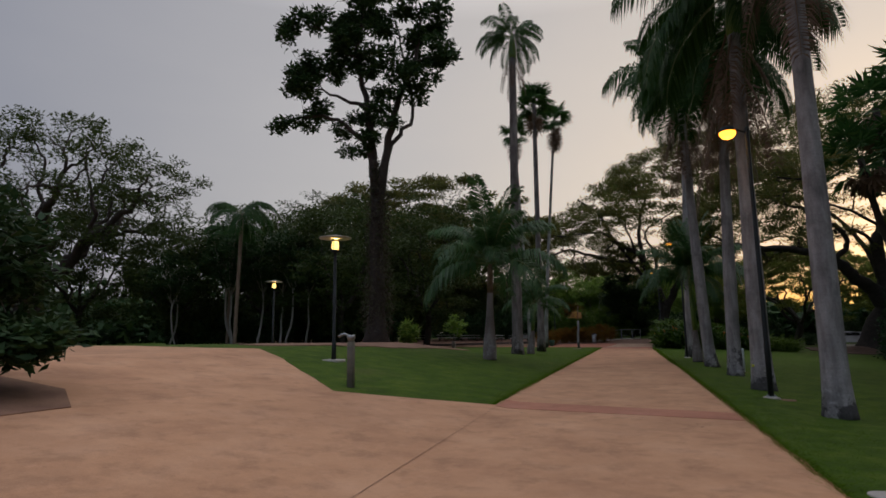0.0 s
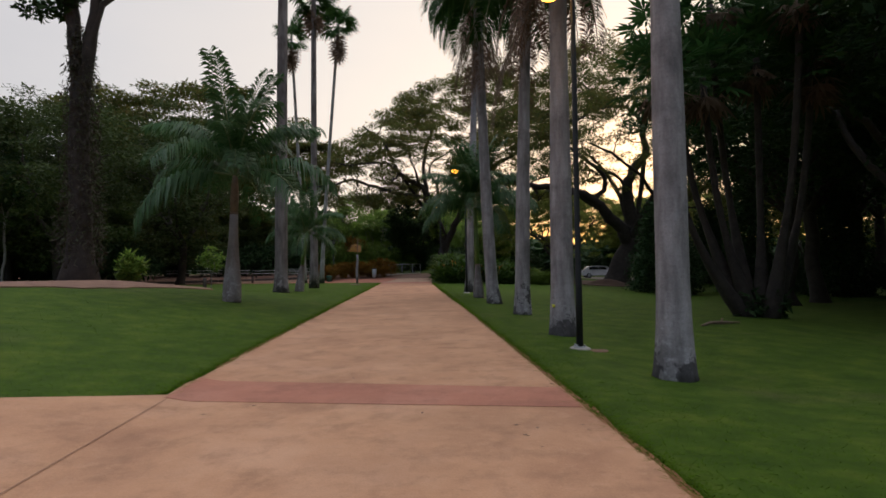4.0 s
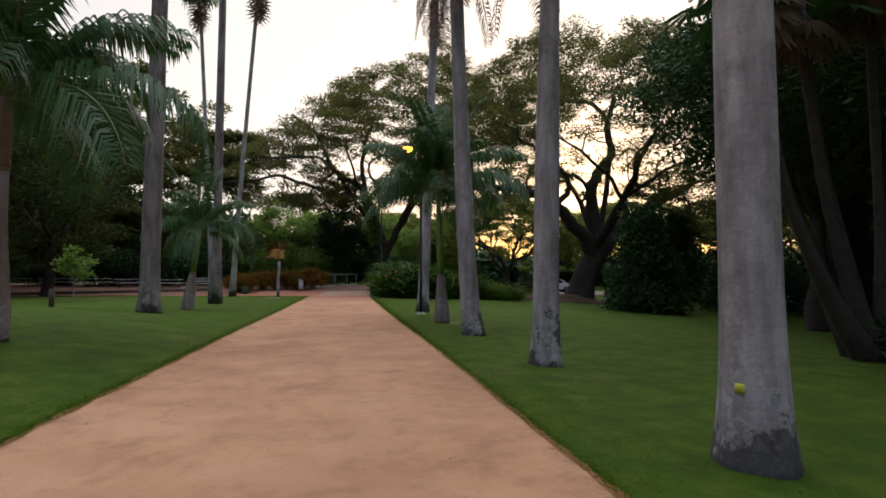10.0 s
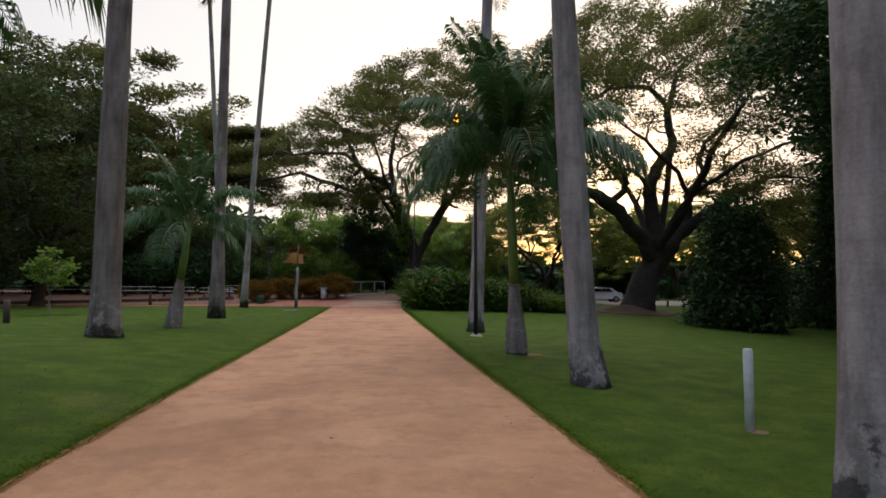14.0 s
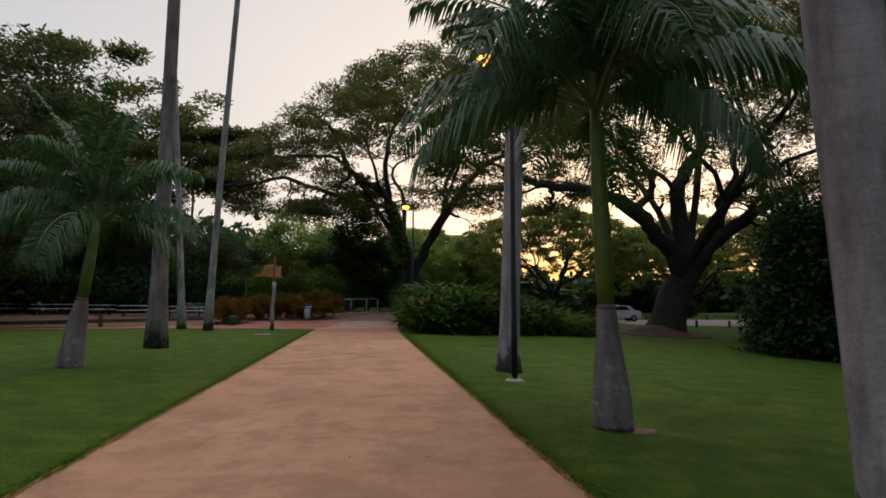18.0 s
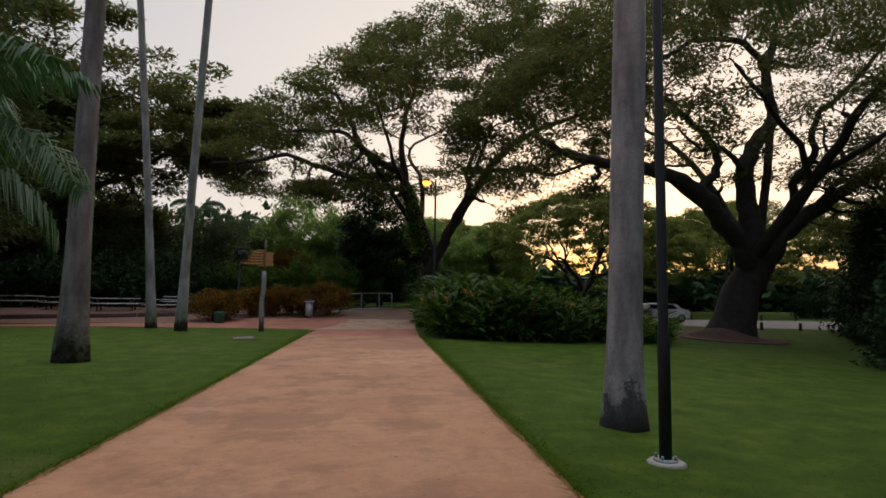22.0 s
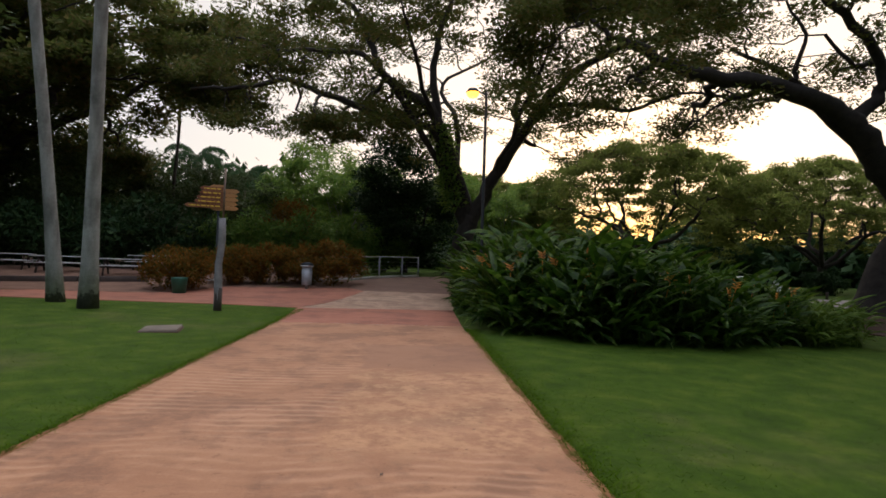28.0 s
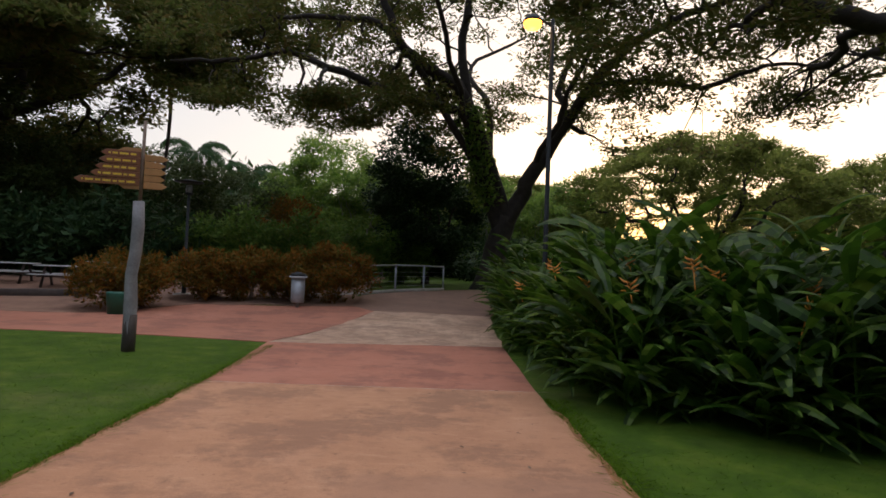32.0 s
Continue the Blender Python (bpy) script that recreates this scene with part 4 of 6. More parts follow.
slender_palm(-9.22, 57.8, 20.8, 0.26, (-0.2, -4.2), "slender pale-trunked fan palm leaning outward", 1.25, 16, 9, 70)
slender_palm(-7.48, 56.2, 21.3, 0.27, (2.2, -4.1), "slender pale-trunked fan palm with hanging dead leaves", 1.25, 18, 10, 130)
young_palm(-5.4, 24.5, 1.45, 2.9, 4.3, 0.30, "young palm with grey trunk and full green crown", (0.1, 0.1), 30, 1.25, 12, BROWNSHEATH)
young_palm(-6.2, 39.76, 1.15, 1.55, 3.5, 0.27, "young palm with bottle-shaped foot and green shaft", (0.45, 0.0), 20, 1.0, 77)
young_palm(3.72, 32.95, 1.0, 1.6, 4.5, 0.265, "young palm with bottle-shaped grey foot and green shaft", (-0.12, 0.1), 36, 1.14, 225)


# Lamps


def tall_lamp(x, y, height, reach, label):
    ob = thing("street_lamp", x, y, label, "street lamp", "tall lamps beside the walk")
    g = Geo()
    g.tube([(0, 0, -0.1), (0, 0, 0.015), (0, 0, 0.03)], [0.20, 0.20, 0.17], 10, True, lambda a, i: 1 + 0.06 * math.sin(3 * a))
    part("concrete_pad", g, CONCRETE, ob, "pale rough concrete pad")
    g = Geo()
    g.tube([(0, 0, 0.02), (0, 0, 0.05)], [0.125, 0.125], 16)
    for k in range(4):
        a = math.pi / 4 + k * math.pi / 2
        g.tube([(0.098 * math.cos(a), 0.098 * math.sin(a), 0.05), (0.098 * math.cos(a), 0.098 * math.sin(a), 0.09)], [0.016, 0.016], 6)
    part("base_plate", g, GALV, ob, "bolted steel base plate")
    g = Geo()
    g.tube([(0, 0, 0.05), (0, 0, 1.3), (0, 0, 1.34), (0, 0, height), (0, 0, height + 0.05)], [0.064, 0.064, 0.055, 0.045, 0.02], 14)
    part("pole", g, IRON, ob)
    g = Geo()
    g.tube([(0, 0, height - 0.12), (-reach * 0.5, 0, height - 0.02), (-reach, 0, height - 0.02)], [0.028, 0.028, 0.028], 8)
    part("arm", g, IRON, ob)
    g = Geo()
    g.tube([(-reach, 0, height + 0.10), (-reach, 0, height + 0.07), (-reach, 0, height - 0.01), (-reach, 0, height - 0.05)], [0.05, 0.15, 0.21, 0.23], 20)
    head = part("lamp_head", g, IRON, ob)
    g = Geo()
    g.tube([(-reach, 0, height - 0.053), (-reach, 0, height - 0.12), (-reach, 0, height - 0.20), (-reach, 0, height - 0.24)], [0.20, 0.20, 0.15, 0.04], 16)
    part("lens", g, SODIUM, head, "glowing amber sodium lens")
    lamp = bpy.data.lights.new("lamp", "POINT")
    lamp.energy, lamp.color, lamp.shadow_soft_size = 10, (1.0, 0.62, 0.22), 0.12
    lo = new("lamp_light", lamp)
    lo.parent = ob
    lo.location = (-reach, 0, height - 0.35)
    return ob


def hat_lamp(x, y, height, lit, label):
    ob = thing("garden_lamp", x, y, label, "garden lamp", "hat-topped lamps in the garden")
    g = Geo()
    g.box((-0.27, -0.27, -0.1), (0.27, 0.27, 0.05), None, 0.02)
    part("concrete_pad", g, CONCRETE, ob)
    g = Geo()
    g.tube([(0, 0, 0.04), (0, 0, 0.5), (0, 0, 0.53), (0, 0, height - 0.55)], [0.075, 0.07, 0.055, 0.05], 12)
    part("pole", g, IRON, ob)
    g = Geo()
    g.tube([(0, 0, height - 0.55), (0, 0, height - 0.48)], [0.13, 0.13], 16)
    part("collar", g, IRON, ob)
    g = Geo()
    g.tube([(0, 0, height - 0.48), (0, 0, height - 0.36), (0, 0, height - 0.2)], [0.10, 0.12, 0.09], 14)
    part("lantern", g, WARMLAMP if lit else GALV, ob, "glowing warm lantern" if lit else "unlit lantern")
    g = Geo()
    for k in range(4):
        a = k * math.pi / 2
        g.tube([(0.12 * math.cos(a), 0.12 * math.sin(a), height - 0.48), (0.12 * math.cos(a), 0.12 * math.sin(a), height - 0.1)], [0.008, 0.008], 5)
    part("cage", g, IRON, ob)
    g = Geo()
    g.tube([(0, 0, height - 0.11), (0, 0, height - 0.09), (0, 0, height - 0.03), (0, 0, height)], [0.50, 0.50, 0.2, 0.04], 24)
    part("hat", g, PALEWOOD if lit else IRON, ob, "wide pale reflector hat" if lit else "wide dark hat")
    if lit:
        lamp = bpy.data.lights.new("lamp", "POINT")
        lamp.energy, lamp.color, lamp.shadow_soft_size = 30, (1.0, 0.58, 0.20), 0.08
        lo = new("lamp_light", lamp)
        lo.parent = ob
        lo.location = (0, 0, height - 0.17)
    return ob


tall_lamp(3.66, 15.95, 6.85, 0.45, "dark steel lamp post, lit amber, on concrete pad")
tall_lamp(3.56, 37.45, 7.0, 0.56, "dark steel lamp post, lit amber, beside a palm")
tall_lamp(3.2, 59.6, 7.3, 0.45, "dark steel lamp post, lit amber, rising from the planting")
hat_lamp(-8.18, 15.75, 3.9, True, "lit post-top lamp with wide round hat")
hat_lamp(-19.2, 28.6, 3.7, True, "lit post-top lamp with wide round hat")
hat_lamp(-7.95, 67.6, 4.1, False, "unlit post-top lamp with wide round hat")

# Great trees


def layered_targets(n, x0, x1, deep, top, low, hang=0.25):
    """Points in the flat layers of a spreading crown: top and low give its height over the ground along x."""
    out = []
    while len(out) < n:
        x, y = x0 + (x1 - x0) * rng.random(), (rng.random() * 2 - 1)
        if abs(y) > math.sqrt(max(0.05, 1 - ((x - (x0 + x1) / 2) / ((x1 - x0) / 2)) ** 2)):
            continue
        y = y if y < 0 else 0.62 * y
        hi, lo = np.interp(x, *zip(*top)) * (1 + 0.30 * min(0.0, y) - 0.06 * y * y), np.interp(x, *zip(*low)) * (1 + 0.10 * max(0.0, y))
        q = 1 - 0.5 * rng.random() ** 1.6 if rng.random() > hang else rng.random()
        z = lo + (hi - lo) * q
        if noise.noise((x * 0.16, y * deep * 0.16, z * 0.42)) > -0.10:
            out.append((x, y * deep, z))
    return np.array(out)


CROWN = np.concatenate([layered_targets(150, 4.0, 20.0, 8.0, [(4, 13), (20, 13)], [(4, 7.0), (10, 6.0), (20, 5.0)], 1.0), layered_targets(1000, -18.5, 21.0, 15.0, [(-18.5, 13), (-12, 19.5), (-6, 25.5), (2, 28.5), (12, 27), (21, 19)], [(-18.5, 8.4), (-9, 9.0), (-3, 9.8), (3, 9.8), (10, 9.0), (21, 8.5)], 0.46)])
make_tree("rain_tree", 22.9, 65.4, "great rain tree with dark crooked limbs and a wide umbrella crown", CROWN, 5.2, 1.25, (1.5, 0.2), "rain_leaves", RAINLEAF, BARK, 126, 1.15, 0.25, 6, 0.32, 0.03, squeeze=0.42, inner=0.3, roots=0.35, foot=(-0.75, 0.0), boughs=[
    (0.72, [(0.5, -0.2, 4.6), (-0.2, -0.6, 5.9), (-1.6, -1.0, 7.05), (-3.0, -1.4, 8.5), (-4.9, -1.7, 9.45), (-7.8, -2.0, 10.05), (-10.9, -2.0, 10.4), (-13.5, -2.2, 11.3)]),
    (0.34, [(-3.0, -1.4, 8.5), (-2.5, -1.6, 9.8), (-2.3, -1.7, 10.9), (-3.5, -2.2, 12.2), (-5.9, -2.8, 13.8), (-7.3, -3.2, 14.2), (-7.8, -3.4, 16.6)]),
    (0.16, [(-5.6, -1.8, 9.6), (-6.4, -2.1, 10.6), (-6.2, -2.4, 12.1), (-7.2, -2.6, 13.2)]),
    (0.80, [(1.1, 0.1, 4.6), (1.3, 0.3, 6.6), (1.0, 0.4, 8.3), (0.9, 0.4, 10.6), (1.9, 0.5, 12.6), (3.1, 0.5, 14.2), (2.7, 0.6, 16.6), (3.6, 0.7, 20.0)]),
    (0.26, [(1.0, 0.4, 9.3), (0.2, 0.0, 10.9), (-1.3, -0.4, 11.85), (-2.6, -0.6, 11.6), (-4.2, -0.8, 12.8)]),
    (0.28, [(3.0, 0.5, 15.0), (1.6, 0.2, 18.6), (-1.2, -0.3, 18.9), (-3.3, -0.8, 18.4), (-5.2, -1.2, 17.2), (-8.0, -1.6, 17.6)]),
    (0.95, [(1.4, 0.1, 4.5), (2.2, 0.3, 5.3), (3.6, 0.8, 6.6), (5.9, 1.2, 8.0), (8.4, 1.6, 9.4), (13.0, 2.2, 12.0)]),
    (0.36, [(4.6, 0.9, 8.0), (4.2, 0.4, 9.8), (5.3, -0.2, 11.6), (4.9, -0.8, 13.6), (7.0, -1.6, 16.0), (9.0, -2.2, 18.5)]),
    (0.24, [(7.6, 1.5, 9.4), (8.6, 1.2, 11.4), (8.0, 0.8, 13.2), (10.0, 0.5, 15.0)]),
    (0.40, [(1.0, 0.4, 4.9), (1.8, 4.0, 8.5), (1.0, 8.0, 13.5), (-1.0, 12.0, 17.0)]),
    (0.40, [(0.9, -0.3, 4.9), (1.8, -4.5, 9.2), (1.4, -8.5, 12.0), (0.6, -12.5, 13.5)]),
    (0.26, [(1.7, -4.2, 8.9), (-2.5, -7.0, 12.0), (-6.5, -10.0, 13.0)]),
    (0.26, [(1.7, -4.2, 8.9), (6.0, -7.0, 12.0), (9.5, -10.0, 13.0)])])
CROWN = np.concatenate([
    layered_targets(760, -16.5, 19.5, 13.5, [(-16.5, 14), (-12, 16), (-8.6, 19.4), (-3.6, 23), (3, 26.5), (8, 28.5), (14, 25), (19.5, 18)], [(-16.5, 8.6), (-12, 8.8), (-7, 9.0), (-2, 9.6), (3, 10), (8, 8.4), (19.5, 8.4)], 0.50),
    layered_targets(90, -15.0, -1.0, 8.0, [(-15, 11.5), (-1, 12.0)], [(-15, 7.4), (-8, 7.8), (-1, 8.8)], 1.0), ball_targets(12, 3.0, 7.6, 12.5, (8.0, -0.8)), ball_targets(16, 3.2, 10.0, 15.0, (5.5, -2.0)), ball_targets(7, 1.6, 7.0, 12.0, (-1.6, 1.5))])
central = make_tree("rain_tree", 3.1, 78.0, "great rain tree with a forked leaning trunk and spreading crown", CROWN, 4.0, 0.72, (1.65, -0.2), "rain_leaves", RAINLEAF, BARK, 132, 1.1, 0.27, 6, 0.28, 0.05, squeeze=0.30, inner=0.2, roots=0.55, foot=(0.85, 0.0), boughs=[
    (0.50, [(1.7, -0.2, 3.7), (2.5, -0.2, 5.4), (3.6, -0.4, 7.2), (5.0, -0.7, 9.7), (7.2, -1.1, 12.6), (10.7, -1.6, 14.9), (14.0, -2.0, 16.0)]),
    (0.50, [(1.4, -0.2, 3.5), (0.6, -0.2, 5.3), (-0.25, -0.3, 7.9), (-0.8, -0.5, 10.7), (-0.9, -0.4, 14.5), (0.2, 0.0, 18.5)]),
    (0.40, [(-0.7, -0.5, 10.1), (-2.8, -0.9, 11.6), (-4.2, -1.2, 12.6), (-4.9, -1.4, 14.0), (-6.3, -1.6, 16.6), (-8.6, -1.8, 18.2)]),
    (0.30, [(-0.45, -0.4, 9.0), (-3.5, -1.6, 9.7), (-7.0, -2.4, 10.7), (-9.8, -2.8, 11.4), (-12.6, -3.2, 10.7), (-15.0, -3.6, 10.5)]),
    (0.22, [(-4.4, -1.3, 12.9), (-7.5, -2.0, 13.6), (-10.5, -2.4, 13.4), (-13.0, -2.8, 13.9)]),
    (0.26, [(4.4, -0.5, 8.7), (4.5, 0.3, 11.5), (5.6, 0.8, 14.5), (5.2, 1.0, 18.0), (6.4, 1.2, 21.0)]),
    (0.22, [(5.6, -0.8, 10.6), (8.4, -2.2, 11.0), (11.0, -3.2, 10.6), (13.5, -4.2, 11.4), (16.0, -5.0, 11.2)]),
    (0.24, [(3.0, -0.3, 6.4), (4.6, -4.0, 11.0), (5.0, -7.5, 13.0)]),
    (0.24, [(-0.3, -0.3, 8.0), (-2.0, -4.5, 12.0), (-3.0, -7.5, 14.0)]),
    (0.30, [(0.6, -0.1, 5.5), (1.0, 4.0, 11.0), (0.0, 8.0, 15.0), (4.0, 10.0, 18.0)])])
climber = [(0.5 + 0.5 * math.cos(i * 2.4) - 0.014 * i, 0.5 * math.sin(i * 2.4) - 0.5, 4.6 + 0.075 * i) for i in range(70)]
part("climber", quads_mesh("climber_leaves", leaf_quads(climber, 0.45, 34, 0.26, 0.2, 0.5, 0.5, 1.1)), BRIGHTLEAF, central, "yellow-green climbing vine on the forked trunk")
DOME = dome_targets(480, 17.0, 24.0, 3.0, (-0.6, -1.0), 0.85, 4.0, 0.66)
DOME[:, 2] = np.maximum(DOME[:, 2], np.minimum(2.2 * (DOME[:, 0] - 6.0), 14.0 + 3 * np.sin(DOME[:, 1])))
make_tree("rain_tree", -29.5, 80, "huge rain tree with layered dark crown over the picnic tables", DOME, 5.0, 1.1, (0.5, -0.5), "rain_leaves", RAINLEAF, BARK, 260, 1.85, 0.45, 6, 0.22, 0.04, squeeze=0.3)
CLUMPS = [(-5.5, 12.1, 0.9), (-4.1, 12.5, 1.1), (-2.4, 10.8, 0.9), (-3.2, 14.0, 1.5), (-4.7, 14.5, 1.1), (-2.0, 15.6, 1.8), (-0.8, 17.2, 1.9), (0.9, 15.0, 1.5), (2.7, 15.8, 1.4), (3.4, 14.1, 1.3), (1.9, 13.0, 1.1), (-0.8, 12.6, 1.2), (0.6, 11.3, 0.8), (-0.6, 10.3, 0.6), (-2.2, 19.2, 2.0), (1.6, 18.6, 1.8), (-0.2, 21.0, 1.9), (3.4, 17.6, 1.2), (-4.2, 17.2, 1.3)]
LOBES = np.concatenate([ball_targets(max(3, int(4.2 * r * r)), r, z - r, z + r, (x, (k * 1.7 % 5 - 2.5) * min(1.0, 0.4 * r))) for k, (x, z, r) in enumerate((x * 1.05, z * 1.05 + 0.9, r) for x, z, r in CLUMPS)])
vine_tree = make_tree("vine_clad_tree", -12.95, 29.4, "tall tree with vine-clad dark trunk and rounded clumps of leaves", LOBES, 8.2, 0.46, (-0.1, 0.1), "clump_leaves", DARKLEAF, BARK, 170, 0.62, 0.30, 4, 0.22, 0.03, roots=0.9, inner=0.10, boughs=[
    (0.30, [(-0.1, 0.1, 8.0), (-0.5, 0.2, 10.6), (-0.7, 0.1, 13.8), (-1.4, 0.2, 17.0), (-1.2, 0.3, 20.5)]),
    (0.28, [(0.0, 0.1, 8.0), (0.7, -0.2, 11.0), (1.3, -0.3, 13.6), (2.4, -0.4, 16.0), (2.8, -0.3, 18.4)]),
    (0.18, [(-0.5, 0.2, 10.9), (-2.0, -0.4, 12.8), (-3.8, -0.6, 13.6), (-5.6, -0.6, 13.5)]),
    (0.18, [(-0.7, 0.1, 13.4), (-2.6, 0.5, 14.8), (-4.6, 0.7, 16.0)]),
    (0.16, [(1.0, -0.2, 11.4), (1.6, 1.4, 13.5), (1.0, 2.0, 17.0), (0.4, 1.6, 20.0)])])
vines = [((0.62 - 0.03 * i / 15) * math.cos(i * 2.4) * (1 + 0.35 * noise.noise((i * 0.21, 3, 1))), (0.62 - 0.03 * i / 15) * math.sin(i * 2.4), 0.8 + 9.6 * i / 200) for i in range(200)]
part("vines", quads_mesh("vine_leaves", leaf_quads(vines, 0.36, 26, 0.24, 0.1, 0.22, 0.9, 1.3)), BROWNVINE, vine_tree, "dry brownish climbing vines")
far_rain = make_tree("rain_tree", 23.0, 94, "distant rain tree with flat umbrella crown against the sunset", np.concatenate([dome_targets(360, 12.8, 13.6, 4.4, (0, 0), 0.12), dome_targets(190, 12.0, 12.4, 2.6, (0, 0), 0.4)]), 2.6, 0.55, (0.3, 0), "rain_leaves", PALEDLEAF, BARK, 122, 0.9, 0.30, 6, 0.25, 0.02, squeeze=0.36, group="umbrella trees by the car park")
for x, y, s, rz in [(43.5, 97, 1.0, 80), (63, 93, 1.1, 150), (54, 126, 1.1, 210), (80, 100, 1.2, 300), (9, 114, 0.9, 20)]:
    copy_thing(far_rain, pose(x, y, ground_z(x, y), 0, 0, rz) @ Matrix.Scale(s, 4))
make_tree("bottle_tree", -58, 42, "old spreading tree with thick trunk and half-bare boughs", ball_targets(330, 15.0, 8.0, 24.0, (2, 0)), 6.0, 1.5, (0.3, 0), "sparse_leaves", OLIVELEAF, BARK, 78, 1.1, 0.38, 6, 0.3, 0.05, roots=0.6)

broad = make_tree("park_tree", -20.5, 58.5, "dense olive-green broadleaf tree at the wood's edge", ball_targets(130, 6.8, 2.0, 16.0), 3.5, 0.38, (0.2, 0.1), "broad_leaves", OLIVELEAF, BARK, 130, 1.6, 0.34, 5, squeeze=0.32, group="trees of the wood")
broad_b = make_tree("park_tree", -31, 63, "broadleaf tree with an uneven green crown", ball_targets(110, 6.4, 1.5, 14.5, (0.5, 0)), 3.0, 0.33, (-0.3, 0.2), "broad_leaves", OLIVELEAF, BARK, 110, 1.55, 0.46, 5, group="trees of the wood")
for k, (x, y, s) in enumerate([(-43, 47, 0.9), (-38, 54, 1.0), (-30.5, 51, 0.88), (-25.5, 49, 0.92), (-47, 60, 1.1), (-37, 70, 1.25), (-48, 75, 1.3), (-60, 50, 1.2), (-65, 35, 1.1), (-40, 64, 0.9), (-28, 78.5, 0.95), (-33, 88, 1.3), (-27, 93, 0.85), (-62, 20, 1.2), (-64, 4, 1.2), (55, 55, 1.4), (40, 30, 1.5), (52, 20, 1.4), (28, 14, 1.3), (24, -6, 1.1), (-30, -14, 1.2), (0, -34, 1.3), (36, 27, 1.5), (62, 70, 1.4), (-14.5, 84, 0.5), (-15.0, 93, 0.55), (-18.5, 90, 0.6), (-23, 86, 0.6), (-20.5, 78, 0.5)]):
    copy_thing(broad if k % 2 else broad_b, pose(x, y, ground_z(x, y), 0, 0, 67 * k) @ Matrix.Scale(s, 4))
shade = make_tree("shade_tree", 22, 37, "tall dark shade tree with a high spreading crown over the lawn", ball_targets(150, 7.6, 6.2, 17.5), 5.2, 0.42, (0.4, 0.2), "shade_leaves", DARKLEAF, BARK, 118, 1.4, 0.36, 6, 0.25, 0.03, squeeze=0.5, group="shade trees of the right lawn")
for k, (x, y, s) in enumerate([(33, 45.5, 1.15), (20.5, 27, 1.0), (27, 31, 1.2), (42, 42, 1.3), (17.5, 17, 0.95), (43, 55, 1.2), (26, 40, 1.1), (54, 72, 1.2)]):
    copy_thing(shade, pose(x, y, ground_z(x, y), 0, 0, 75 * k + 20) @ Matrix.Scale(s, 4))
make_tree("tall_slim_tree", -17.4, 86, "tall slim tree with a small yellow-green crown above the wood", ball_targets(46, 3.0, 12.5, 21.6), 12.0, 0.14, (0.3, 0), "tall_leaves", PALEDLEAF, BARK, 110, 0.9, 0.36, 4, 0.15, 0.02, roots=0.2)
make_tree("dark_fig_tree", 0.6, 84.5, "dense dark round-crowned tree behind the fence", ball_targets(150, 4.0, 0.8, 10.4), 1.2, 0.3, (0, 0), "fig_leaves", DARKLEAF, BARK, 170, 1.0, 0.30, 5)
bright = make_tree("bright_tree", -8.3, 100, "bright yellow-green leafy tree in the clearing", ball_targets(110, 4.6, 2.0, 13.5), 3.0, 0.25, (0, 0), "bright_leaves", BRIGHTLEAF, PALEBARK, 120, 1.15, 0.38, 5, group="bright trees of the clearing")
for x, y, s in [(-11.2, 97, 0.7), (-4, 106, 0.9), (10, 108, 0.8), (-5, 94, 0.75), (-1.5, 98, 0.8), (5.5, 101, 0.8), (9.5, 94, 0.62), (13, 99, 0.75), (16, 104, 0.8)]:
    copy_thing(bright, pose(x, y, ground_z(x, y), 0, 0, x * 31) @ Matrix.Scale(s, 4))

slim = make_tree("slim_pale_tree", -30, 46.5, "slim pale-barked tree with thin high crown", ball_targets(46, 2.6, 6.0, 11.5, (0.4, 0)), 5.5, 0.11, (0.5, 0.1), "thin_leaves", DARKLEAF, PALEBARK, 60, 0.8, 0.3, 4, 0.15, 0.02, roots=0.2, group="slim pale trees")
for x, y, s, rz in [(-33.5, 47, 1.0, 70), (-35.3, 45.5, 0.95, 140), (-36.2, 46.5, 1.05, 200), (-40.2, 43.6, 0.8, 250), (-41, 44, 0.85, 20), (-28.5, 47.5, 0.9, 310), (-31.2, 47.3, 1.0, 100)]:
    copy_thing(slim, pose(x, y, ground_z(x, y), 0, 0, rz) @ Matrix.Scale(s, 4))


# Vine column and spiky palm cluster on the right lawn
def leafy_column(x, y, height, r, label):
    ob = thing("vine_column", x, y, label, "tree")
    g = Geo()
    g.tube(wander((0, 0, -0.2), (0.5, 0.3, height), 0.05, 8, x), [0.45 - 0.03 * i for i in range(9)], 12)
    part("trunk", g, BARK, ob)
    cs = []
    for i in range(190):
        q = (i / 190) ** 1.25
        wide = r * (0.85 - 0.62 * q) * (1 + 0.7 * noise.noise((i * 0.37, x, 1)))
        cs.append((wide * math.cos(i * 2.4), wide * math.sin(i * 2.4), 0.3 + height * q * (1 + 0.12 * noise.noise((i * 0.5, y, 2)))))
    part("vines", quads_mesh("vine_leaves", leaf_quads(cs, r * 0.42, 85, 0.28, 0.2, 0.45, 0.5, 1.0)), DARKLEAF, ob)
    return ob


leafy_column(20.1, 49.2, 6.4, 2.3, "dead trunk smothered in dark vines")
leafy_column(27.7, 50.2, 11, 1.8, "dead trunk smothered in dark vines")
leafy_column(31.5, 45.5, 10, 2.0, "dead trunk smothered in dark vines")
leafy_column(32.6, 65.2, 8, 2.6, "broad dark mass of vines over a dead trunk")


